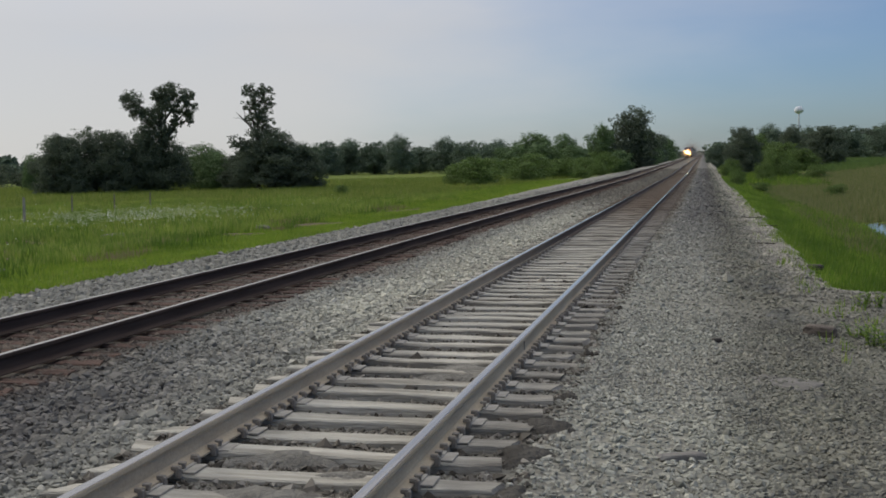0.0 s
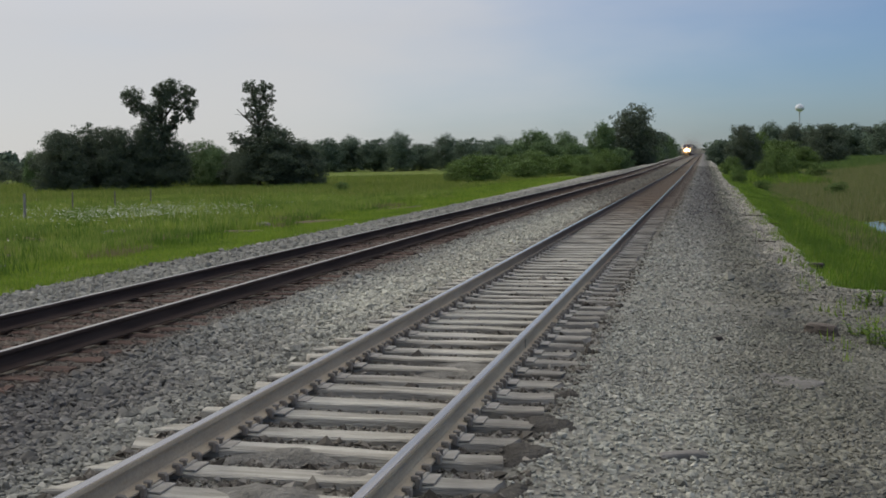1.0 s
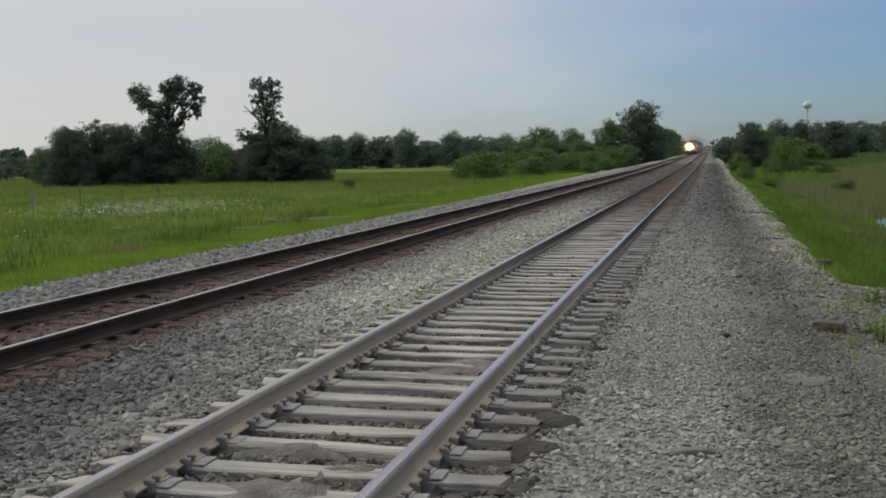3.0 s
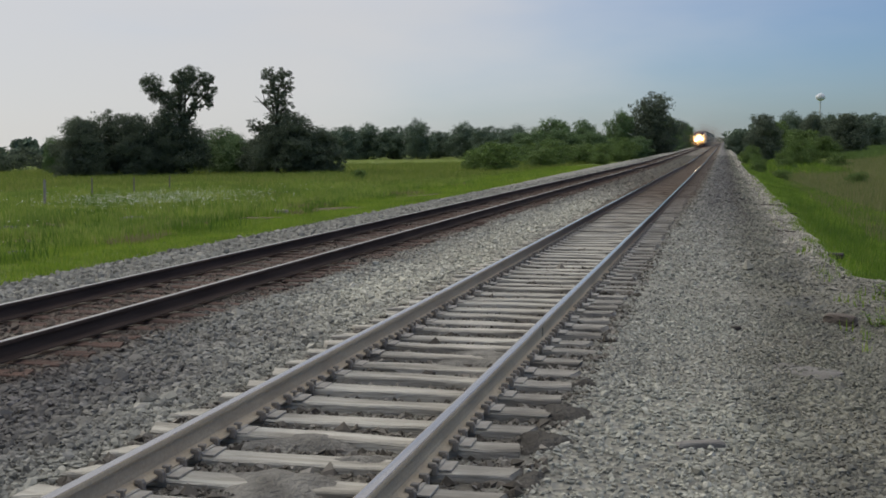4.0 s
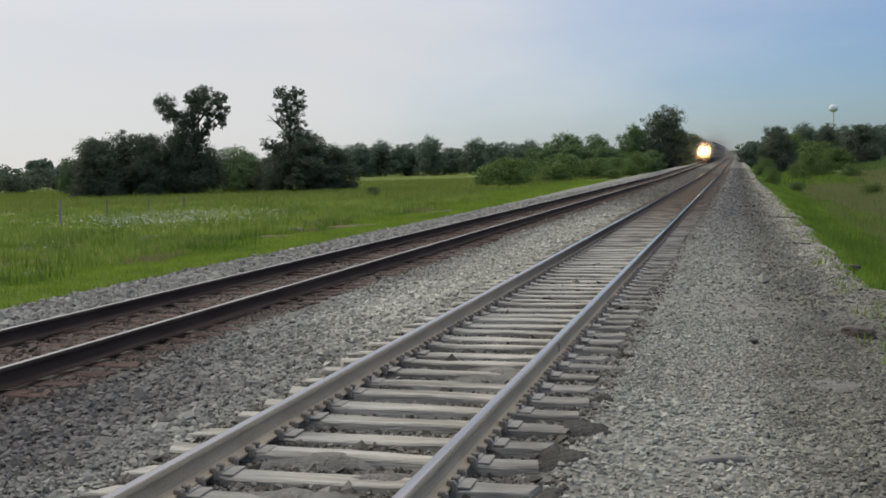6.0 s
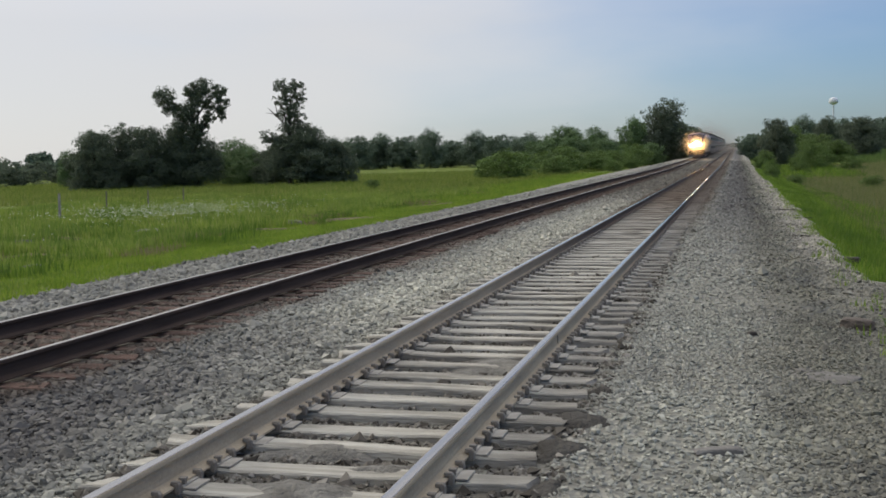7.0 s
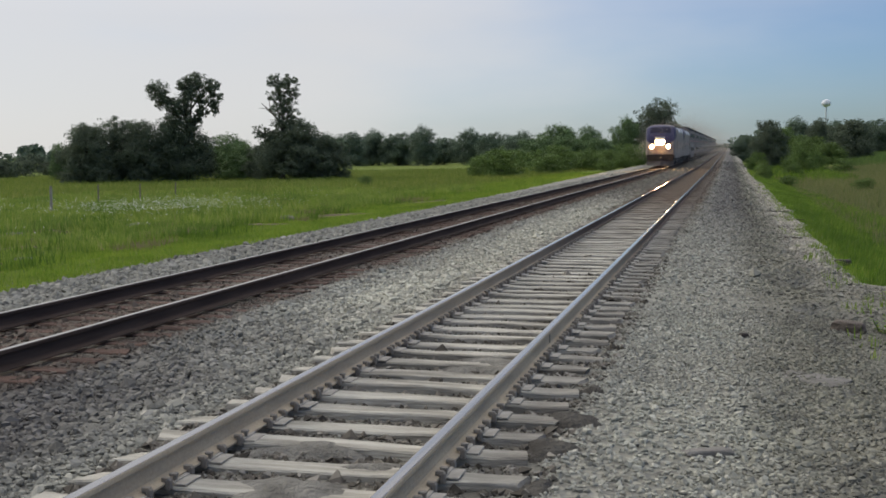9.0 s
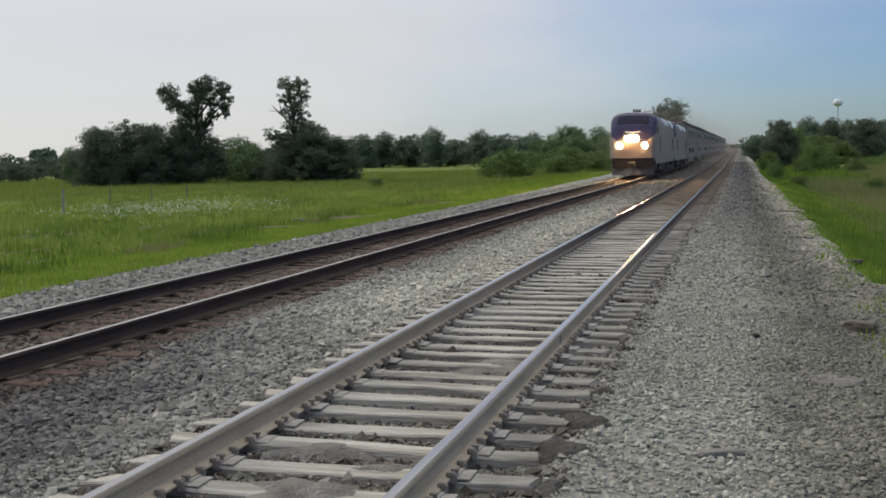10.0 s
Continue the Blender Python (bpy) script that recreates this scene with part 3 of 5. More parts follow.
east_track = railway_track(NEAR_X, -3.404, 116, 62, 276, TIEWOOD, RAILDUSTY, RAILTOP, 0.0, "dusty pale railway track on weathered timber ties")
west_track = railway_track(FAR_X, -2.854, 96, 0, 256, TIEDARK, RAILRUST, RAILBRIGHT, 0.022, "dark rusty main track with polished rail heads")

# ---- loose stone ----
ICO = np.array([(0, 1, 1.618), (0, -1, 1.618), (0, 1, -1.618), (0, -1, -1.618), (1, 1.618, 0), (-1, 1.618, 0), (1, -1.618, 0), (-1, -1.618, 0),
                (1.618, 0, 1), (-1.618, 0, 1), (1.618, 0, -1), (-1.618, 0, -1)]) / 1.9
ICO_D = ((ICO[:, None, :] - ICO[None, :, :]) ** 2).sum(-1)
EDGE = ICO_D[ICO_D > 1e-6].min() * 1.1
ICO_F = []
for a in range(12):
    for b in range(a + 1, 12):
        for c in range(b + 1, 12):
            if ICO_D[a, b] < EDGE and ICO_D[b, c] < EDGE and ICO_D[a, c] < EDGE:
                nrm = np.cross(ICO[b] - ICO[a], ICO[c] - ICO[a])
                ICO_F.append((a, b, c) if nrm @ ICO[a] > 0 else (a, c, b))
ICO_F = np.array(ICO_F)
OCT = np.array([(1, 0, 0), (-1, 0, 0), (0, 1, 0), (0, -1, 0), (0, 0, 1), (0, 0, -1)], float)
OCT_F = np.array([(0, 2, 4), (2, 1, 4), (1, 3, 4), (3, 0, 4), (2, 0, 5), (1, 2, 5), (3, 1, 5), (0, 3, 5)])


def stones(name, centres, sizes, base_v, base_f, mat, label, category="gravel"):
    n = len(centres)
    k = len(base_v)
    v = base_v[None] * rng.uniform(0.50, 1.28, (n, k, 1)) * (sizes[:, None, None] * rng.uniform(0.65, 1.25, (n, 1, 3)) * np.array([1.15, 1.15, 0.80]))
    a = rng.uniform(0, 6.283, n)
    ca, sa = np.cos(a)[:, None], np.sin(a)[:, None]
    tilt = rng.uniform(-0.85, 0.85, n)[:, None]
    x, y, z = v[..., 0], v[..., 1], v[..., 2]
    y, z = y * np.cos(tilt) - z * np.sin(tilt), y * np.sin(tilt) + z * np.cos(tilt)
    v = np.stack([x * ca - y * sa, x * sa + y * ca, z], -1) + centres[:, None, :]
    f = (base_f[None] + (np.arange(n) * k)[:, None, None]).reshape(-1, 3)
    return tagged(new(name, raw_mesh(name, v.reshape(-1, 3), f, mat)), label, category, kind="stuff")


def scatter_bed(n, x0, x1, y0, y1, size, spread=0.35, keep=None):
    x, y = rng.uniform(x0, x1, n), rng.uniform(y0, y1, n)
    s = size * np.exp(rng.normal(0, spread, n))
    near_tie = (x - NEAR_X > np.where(y < 8.5, -1.33, -1.16) + 0.07 * wave(x, y, 2.7)) & (x - NEAR_X < 1.30)
    far_tie = np.abs(x - FAR_X) < 1.36
    rails = np.minimum(np.abs(np.abs(x - NEAR_X) - 0.755), np.abs(np.abs(x - FAR_X) - 0.755)) < 0.10
    mud = (np.abs(x + 0.75) < 0.60 - 0.2 * wave(x, y, 2.5)) & (y < 8.6 + 0.6 * wave(x, y, 2.0))
    drop = rails | ((x > 2.2) & (y > 17.6)) | (near_tie & (rng.random(n) < np.where(y < 12, 0.84, 0.62))) | (far_tie & (rng.random(n) < 0.62)) | (mud & (rng.random(n) < 0.62))
    x, y, s = x[~drop], y[~drop], s[~drop]
    s = np.where(np.abs(x - NEAR_X) < 1.33, s * 0.6, np.where((x > -1.2) & (y < 16), s * 0.8, s))
    return np.stack([x, y, bed_z(x, y) + 0.28 * s], -1), s


c1, s1 = scatter_bed(54000, -6.3, 2.6, 4.2, 9.2, 0.0195, 0.30)
stones("ballast_stones", c1, s1, ICO, ICO_F, STONES, "loose angular grey ballast stones beside the tracks")
c0, s0 = scatter_bed(38000, -6.3, 2.4, 9.2, 14.0, 0.0205, 0.30)
c2, s2 = scatter_bed(57500, -11.8, 3.0, 14.0, 36.0, 0.025, 0.32)
c3, s3 = scatter_bed(12000, -11.8, -6.3, 8.0, 14.0, 0.03)
c4, s4 = scatter_bed(34000, -12.2, 2.0, 36.0, 75.0, 0.036)
c5, s5 = scatter_bed(17000, -12.4, 1.7, 75.0, 170.0, 0.055)
c6, s6 = scatter_bed(10500, -5.65, -4.0, 4.4, 17.0, 0.0245, 0.30)
stones("coarse_ballast_stones", c6 + np.array([0, 0, 0.014]), s6, ICO, ICO_F, STONES, "coarse dark grey ballast stones between the two tracks")
stones("distant_ballast_stones", np.concatenate([c0, c2, c3, c4, c5]), np.concatenate([s0, s2, s3, s4, s5]), OCT, OCT_F, STONES, "grey ballast stones further along the line")
c7, s7 = scatter_bed(15000, -12.4, -8.4, 11.0, 55.0, 0.033, 0.36)
stones("shoulder_stones", c7 + np.array([0, 0, 0.012]), s7, ICO, ICO_F, STONES, "heaped uneven grey stones on the western shoulder")
# stones strewn over the grass edge
xe = np.where(rng.random(2600) < 0.6, rng.normal(1.95, 0.28, 2600), rng.normal(-12.6, 0.4, 2600))
ye = rng.uniform(9, 60, 2600)
stones("edge_stones", np.stack([xe, ye, np.maximum(land_z(xe, ye), np.where((xe < 2.3) & (xe > -13), bed_z(xe, ye), -9)) + 0.01], -1), np.full(2600, 0.03), OCT, OCT_F, STONES,
       "scattered stones at the ragged grass edge")


def rough_rock(name, at, dims, turn, mat, label, category, seed):
    r = random.Random(seed)
    bm = bmesh.new()
    bmesh.ops.create_icosphere(bm, subdivisions=3, radius=1.0)
    for v in bm.verts:
        c = v.co
        k = max(abs(c.x), abs(c.y), abs(c.z)) ** 0.75
        c /= k
        c *= 1 + 0.10 * noise.noise(c * 2.1 + Vector((seed, 0, 0))) + 0.05 * noise.noise(c * 6 + Vector((0, seed, 0)))
        c.x, c.y, c.z = c.x * dims[0] / 2, c.y * dims[1] / 2, c.z * dims[2] / 2
    ob = new(name, to_mesh(name, bm, mat))
    ob.location, ob.rotation_euler = at, (r.uniform(-0.06, 0.06), r.uniform(-0.06, 0.06), turn)
    return tagged(ob, label, category)


rough_rock("stone_slab", (-0.12, 7.22, -0.275), (0.34, 0.12, 0.075), 0.42, ROCK, "long flat grey stone slab lying on the ballast", "rock", 3)
rough_rock("flat_stone", (0.72, 10.05, -0.325), (0.62, 0.42, 0.05), -0.5, ROCK, "broad flat grey stone half buried in the ballast", "rock", 5)
rough_rock("wood_chunk", (1.31, 12.98, -0.31), (0.36, 0.22, 0.16), -0.4, DARKWOOD, "short weathered chunk of old timber on the gravel", "wood", 8)
rough_rock("dark_stone", (0.16, 12.06, -0.28), (0.10, 0.08, 0.055), 0.3, DARKROCK, "small dark stone on the grey ballast", "rock", 9)
rough_rock("dark_debris", (2.06, 21.6, -0.41), (0.30, 0.18, 0.11), -0.3, DARKROCK, "dark scrap of wood at the grass edge", "wood", 11)


def branch(at, turn, length, seed):
    r = random.Random(seed)
    bm = bmesh.new()
    p = Vector((-length / 2, 0, 0.015))
    for i in range(5):
        q = p + Vector((length / 5, r.uniform(-0.05, 0.05), r.uniform(-0.006, 0.012)))
        tube(bm, p, q, 0.03 - 0.004 * i, 0.026 - 0.004 * i, 6)
        p = q
    tube(bm, (0, 0, 0.02), (0.15, 0.14, 0.05), 0.014, 0.006, 5)
    ob = new("fallen_branch", to_mesh("fallen_branch", bm, BARK))
    ob.location, ob.rotation_euler = at, (0, 0, turn)
    return tagged(ob, "dark fallen branch lying across the gravel shoulder", "branch")


branch((1.14, 26.4, -0.35), -0.1, 1.0, 1)
branch((1.17, 38.0, -0.36), -0.35, 1.5, 2)
branch((1.75, 34.0, -0.40), 0.3, 0.8, 3)

# ---- mud beside and between the ties ----


def mud_patch(cx, cy, rx, ry, height, seed, mat=MUD, label="patch of dried grey-brown mud spread over the ties"):
    n = 22
    height += 0.018 if -3.4 < cx < -1.3 else 0.0
    v = [(cx, cy, float(bed_z(cx, cy)) + height)]
    for k in range(1, 5):
        for i in range(n):
            a = 6.2832 * i / n
            w = 1 + 0.22 * math.sin(3 * a + seed) + 0.12 * math.sin(7 * a + 2 * seed)
            x, y = cx + rx * w * k / 4 * math.cos(a), cy + ry * w * k / 4 * math.sin(a)
            v.append((x, y, float(bed_z(x, y)) + height * (1 - (k / 4) ** 2) - (0.02 if k == 4 else 0) + 0.012 * math.sin(9 * x + 7 * y + seed)))
    tri = [(0, 1 + i, 1 + (i + 1) % n) for i in range(n)]
    for k in range(3):
        o = 1 + k * n
        for i in range(n):
            j = (i + 1) % n
            tri += [(o + i, o + n + i, o + n + j), (o + i, o + n + j, o + j)]
    ob = new("dried_mud", raw_mesh("dried_mud", v, tri, mat, True))
    return tagged(ob, label, "mud", "mud patches")


OILY = "dark oily mud round the rotten tie ends"
mud_patch(-1.12, 6.95, 0.20, 0.30, 0.045, 1.0, DARKMUD, OILY)
mud_patch(-1.10, 7.75, 0.24, 0.34, 0.050, 2.2, DARKMUD, OILY)
mud_patch(-1.06, 8.75, 0.13, 0.16, 0.050, 3.3, DARKMUD, OILY)
mud_patch(-1.08, 6.10, 0.12, 0.20, 0.030, 4.4, DARKMUD, OILY)
mud_patch(-2.42, 5.70, 0.46, 0.34, 0.058, 0.4)
mud_patch(-2.62, 6.55, 0.46, 0.20, 0.044, 3.1)
mud_patch(-2.05, 6.25, 0.26, 0.20, 0.056, 4.1)
mud_patch(-2.1, 9.6, 0.55, 0.5, 0.051, 1.7)
# rubble and clods in the spaces between the eastern ties
nc = 20000
cx, cy = rng.uniform(NEAR_X - 1.3, NEAR_X + 1.45, nc), 4.3 + 16 * rng.uniform(0, 1, nc) ** 1.3
cs = 0.019 * np.exp(rng.normal(0, 0.45, nc))
open_y = np.abs(((cy - 4.26) / 0.479 + 0.5) % 1.0 - 0.5) > 0.22
clear = open_y & (np.abs(np.abs(cx - NEAR_X) - 0.755) > 0.085)
stones("tie_rubble", np.stack([cx, cy, bed_z(cx, cy) + rng.uniform(0.0, 0.022, nc)], -1)[clear], cs[clear], OCT, OCT_F, CLODS, "dark earthy rubble filling the spaces between ties")

# ---- grass ----


def tufts(name, x, y, z, height, width, blades, mat, label, category="grass", lean=0.35):
    n = len(x)
    a = rng.uniform(0, 6.283, (n, blades))
    h = height[:, None] * rng.uniform(0.55, 1.1, (n, blades))
    off = width[:, None] * rng.uniform(0, 1, (n, blades))
    bx, by = x[:, None] + off * np.cos(a), y[:, None] + off * np.sin(a)
    tx, ty = bx + lean * h * np.cos(a) * rng.uniform(0, 1.3, (n, blades)), by + lean * h * np.sin(a) * rng.uniform(0, 1.3, (n, blades))
    w = np.clip(h * 0.055, 0.006, 0.05) * rng.uniform(0.7, 1.4, (n, blades))
    pa = rng.uniform(0, 6.283, (n, blades))
    dx, dy = w * np.cos(pa), w * np.sin(pa)
    z0 = np.repeat(z[:, None], blades, 1) - 0.03
    v = np.stack([np.stack([bx - dx, by - dy, z0], -1), np.stack([bx + dx, by + dy, z0], -1), np.stack([tx, ty, z0 + h], -1)], 2).reshape(-1, 3)
    f = np.arange(len(v)).reshape(-1, 3)
    return tagged(new(name, raw_mesh(name, v, f, mat)), label, category, kind="stuff")


def west_edge(y):
    return -12.7 + 0.25 * wave(y * 0, y, 1.1) - 1.3 * np.exp(-((y - 115) / 48) ** 2)


SPOTS = ((-21.5, 27.2, 1.6, 0.9), (-19.6, 27.8, 1.2, 0.6), (-19.4, 31.5, 1.0, 0.6), (-16.6, 37.0, 1.3, 0.8), (-15.6, 43.0, 1.4, 1.2),
         (-24.0, 35.0, 1.3, 0.8), (-15.2, 55.0, 1.2, 2.0), (-17.8, 22.6, 1.0, 0.5), (-22.5, 31.0, 1.5, 0.5), (-18.2, 45.5, 1.6, 1.2))


def wedge(n, y0, y1, off0, off1, power=1.0):
    """Places west of the stone edge, off0 to off1 metres from it."""
    y = rng.uniform(y0, y1, n)
    x = west_edge(y) - off0 - (off1 - off0) * rng.uniform(0, 1, n) ** power
    for cx, cy, rx, ry in SPOTS:
        out = ((x - cx) / rx) ** 2 + ((y - cy) / ry) ** 2 > rng.uniform(0.5, 1.1, len(x))
        x, y = x[out], y[out]
    return x, y, land_z(x, y)


x, y, z = wedge(26000, 12, 60, -0.35, 7.0)
tufts("mown_grass", x, y, z, np.full(len(x), 0.16), np.full(len(x), 0.12), 5, GRASS, "short bright green grass beside the ballast")
x, y, z = wedge(9000, 60, 130, -0.35, 8.0)
tufts("verge_grass", x, y, z, np.full(len(x), 0.30), np.full(len(x), 0.25), 5, GRASS, "green verge grass along the line")
x, y, z = wedge(36000, 20, 80, 4.0, 34.0)
h = 0.30 + 0.24 * (wave(x, y, 0.35, 1.0) + 0.4)
tufts("meadow_grass", x, y, z, np.clip(h, 0.2, 0.9), np.full(len(x), 0.2), 5, TALLGRASS, "tall uneven green meadow grass with seed heads")
x, y, z = wedge(26000, 70, 190, 5.0, 90.0)
tufts("distant_meadow_grass", x, y, z, np.full(len(x), 0.55), np.full(len(x), 0.5), 5, FARGRASS, "tall meadow grass stretching to the tree line")
x, y, z = wedge(9000, 18, 75, 2.5, 24.0)
clump = wave(x, y, 0.7, 0.3) + 0.5 * wave(x, y, 2.1, 1.0) > 0.42
tufts("meadow_weeds", x[clump], y[clump], z[clump], rng.uniform(0.25, 0.5, clump.sum()), np.full(clump.sum(), 0.3), 8, WEEDS, "dark green leafy weeds in clumps through the meadow", "weeds")
x, y, z = wedge(8000, 22, 70, 2.5, 14.0)
keep = wave(x, y, 0.55, 2.4) > 0.48
tufts("dry_weeds", x[keep], y[keep], z[keep], np.full(keep.sum(), 0.32), np.full(keep.sum(), 0.2), 6, STRAW, "straggling dry brown weeds in the meadow")

# eastern bank
y = rng.uniform(9, 120, 22000)
x = 1.90 + 0.17 * wave(y * 0, y, 0.9, 0.4) + rng.normal(0, 0.10, 22000) + rng.uniform(0, 1, 22000) ** 1.3 * 5.0 * np.clip(1.25 - y / 130, 0.35, 1.0) - 0.4 * np.clip((y - 70) / 120, 0, 1)
grown = (y > 17.5 + 0.3 * wave(x, y, 2.0)) | (x > 4.6)
x, y = x[grown], y[grown]
tufts("bank_grass", x, y, land_z(x, y), np.clip(0.2 + 0.1 * (x - 2), 0.18, 0.5), np.full(len(x), 0.15), 5, BANKGRASS, "lush green grass on the eastern bank")
y = rng.uniform(9, 70, 700)
x = 1.25 + rng.uniform(0, 1, 700) ** 0.6 * 0.8
sprig = wave(x, y, 1.1, 1.9) > 0.0
tufts("gravel_sprigs", x[sprig], y[sprig], bed_z(x[sprig], y[sprig]), rng.uniform(0.06, 0.2, sprig.sum()), np.full(sprig.sum(), 0.08), 6, GRASS, "small green sprigs growing through the gravel edge")
y = rng.uniform(14, 110, 7000)
x = 2.4 + rng.uniform(0, 1, 7000) * 4.5
patchy = (wave(x, y, 0.9, 0.7) > 0.25) & (y > 17.8)
tufts("bank_weeds", x[patchy], y[patchy], land_z(x[patchy], y[patchy]), rng.uniform(0.18, 0.40, patchy.sum()), np.full(patchy.sum(), 0.25), 7, WEEDS, "darker leafy weeds in clumps on the eastern bank", "weeds")
y = rng.uniform(32, 175, 24000)
x = 4.2 + rng.uniform(0, 1, 24000) * (5 + y * 0.22)
pond = ((x - 8.8) / 3.0) ** 2 + ((y - 48) / 7.5) ** 2 < 1
x, y = x[~pond], y[~pond]
tufts("sedge", x, y, land_z(x, y), np.full(len(x), 0.55), np.full(len(x), 0.3), 5, DRYGRASS, "dull olive sedge and reeds beyond the ditch")

y = rng.uniform(112, 188, 5000)
x = 3.0 + rng.uniform(0, 1, 5000) * 9.0
tufts("tall_bank_grass", x, y, land_z(x, y), np.clip(0.6 + 0.6 * wave(x, y, 0.8, 0.2), 0.2, 1.3), np.full(5000, 0.35), 5, BANKGRASS, "tall uneven green grass below the eastern trees")
y = rng.uniform(165, 340, 14000)
x = 18.0 + rng.uniform(0, 1, 14000) * y * 0.28
tufts("crop_field", x, y, land_z(x, y), np.full(len(x), 1.0), np.full(len(x), 0.6), 6, LEAF_LIGHT, "dark green crop growing in the field beyond the ditch", "crop")

# white flower heads over the meadow


def flowers(n):
    ang = np.concatenate([rng.normal(-29.0, 3.0, n), rng.uniform(-37, -8, n // 7)])
    dist = np.concatenate([rng.normal(50, 3.2, n), rng.uniform(32, 75, n // 7)])
    x, y = dist * np.sin(np.radians(ang)), dist * np.cos(np.radians(ang))
    z = land_z(x, y) + rng.uniform(0.45, 0.85, len(x))
    ok = x < west_edge(y) - 5
    x, y, z = x[ok], y[ok], z[ok]
    k = len(x)
    r = rng.uniform(0.012, 0.036, k)
    base = np.array([(1, 0, 0), (0.3, 0.9, 0.1), (-0.8, 0.6, 0), (-0.8, -0.6, 0.1), (0.3, -0.9, 0), (0, 0, 0.5)])
    f = np.array([(0, 1, 5), (1, 2, 5), (2, 3, 5), (3, 4, 5), (4, 0, 5)])
    v = base[None] * r[:, None, None] + np.stack([x, y, z], -1)[:, None, :]
    tagged(new("wild_flowers", raw_mesh("wild_flowers", v.reshape(-1, 3), (f[None] + (np.arange(k) * 6)[:, None, None]).reshape(-1, 3), PETALS)),
           "white wild flower heads scattered through tall grass", "flowers", kind="stuff")


flowers(1500)


def weed(at, seed, height):
    """A leafy roadside weed: stems with paired narrow leaves."""
    r = random.Random(seed)
    t = thing("roadside_weed", "leafy green weed growing at the gravel edge", "plant", "roadside weeds", at=at)
    stems, leaves = bmesh.new(), bmesh.new()
    for s in range(7):
        a, lean = r.uniform(0, 6.28), r.uniform(0.03, 0.16)
        h = height * r.uniform(0.6, 1.1)
        top = Vector((math.cos(a) * lean, math.sin(a) * lean, h))
        foot = Vector((math.cos(a) * 0.06, math.sin(a) * 0.06, -0.02))
        tube(stems, foot, top, 0.006, 0.003, 5)
        for k in range(12):
            p = foot.lerp(top, 0.15 + 0.85 * k / 12)
            b = r.uniform(0, 6.28)
            d = Vector((math.cos(b), math.sin(b), r.uniform(0.0, 0.6)))
            side = Vector((-d.y, d.x, 0)) * 0.017
            L = r.uniform(0.05, 0.09)
            vs = [leaves.verts.new(q) for q in (p, p + d * L * 0.5 + side, p + d * L, p + d * L * 0.5 - side)]
            leaves.faces.new(vs)
    part("stem", stems, LEAF_LIGHT, t)
    part("foliage", leaves, BANKGRASS, t)


for i, (wx, wy, wh) in enumerate(((2.10, 15.7, 0.24), (2.32, 15.75, 0.22), (1.72, 13.0, 0.18), (1.82, 12.5, 0.27), (1.95, 12.3, 0.30), (1.54, 9.05, 0.30))):
    weed((wx, wy, float(bed_z(wx, wy)) - 0.02), i, wh)

# pond in the ditch
bm = bmesh.new()
ring = [bm.verts.new((8.8 + 2.9 * (1 + 0.15 * math.sin(3 * a)) * math.cos(a), 48 + 7 * (1 + 0.1 * math.sin(5 * a)) * math.sin(a), -1.50)) for a in (6.2832 * i / 40 for i in range(40))]
bm.faces.new(ring)
tagged(new("pond", to_mesh("pond", bm, WATER)), "still ditch water reflecting the pale sky", "water", kind="structure")

# bare muddy spots in the verge


def bare_spot(cx, cy, rx, ry, seed):
    n = 20
    v = [(cx, cy, float(land_z(cx, cy)) + 0.05)]
    for k in (1, 2, 3):
        for i in range(n):
            a = 6.2832 * i / n
            w = 1 + 0.25 * math.sin(3 * a + seed) + 0.15 * math.sin(5 * a + 2 * seed)
            x, y = cx + rx * w * k / 3 * math.cos(a), cy + ry * w * k / 3 * math.sin(a)
            v.append((x, y, float(land_z(x, y)) + (0.05, 0.04, -0.04)[k - 1]))
    tri = [(0, 1 + i, 1 + (i + 1) % n) for i in range(n)]
    for k in range(2):
        o = 1 + k * n
        for i in range(n):
            j = (i + 1) % n
            tri += [(o + i, o + n + i, o + n + j), (o + i, o + n + j, o + j)]
    tagged(new("bare_soil", raw_mesh("bare_soil", v, tri, SOIL, True)), "bare brown soil showing through the verge grass", "soil", "bare spots")


for i, (bx, by, brx, bry) in enumerate(SPOTS):
    bare_spot(bx, by, brx, bry, i * 1.7)

# rocks in the meadow
for i, (rx, ry, s) in enumerate(((-21.8, 37.7, 1.1), (-20.5, 40.2, 0.7), (-17.2, 41.0, 0.9), (-24.0, 33.0, 0.7), (-17.6, 24.5, 0.5))):
    rough_rock("meadow_stone", (rx, ry, float(land_z(rx, ry)) - 0.02), (s, s * 0.7, s * 0.45), i, ROCK, "pale stone half hidden in the meadow grass", "rock", 20 + i)

# ---- fence posts ----


def fence_post(x, y, h, r):
    bm = bmesh.new()
    tube(bm, (0, 0, -0.1), (0.03, 0, h), r, r * 0.85, 8)
    ob = new("fence_post", to_mesh("fence_post", bm, POSTWOOD if r > 0.06 else DEADWOOD))
    ob.location = (x, y, float(land_z(x, y)))
    return tagged(ob, "weathered wooden fence post in the tall grass", "fence post", "field fence posts")


for fx, fy, fh, fr in ((-32.6, 47.8, 1.45, 0.075), (-37.4, 59.7, 1.2, 0.05), (-35.7, 61.7, 1.2, 0.05), (-34.0, 63.1, 1.2, 0.05)):
    fence_post(fx, fy, fh, fr)

# ---- trees ----


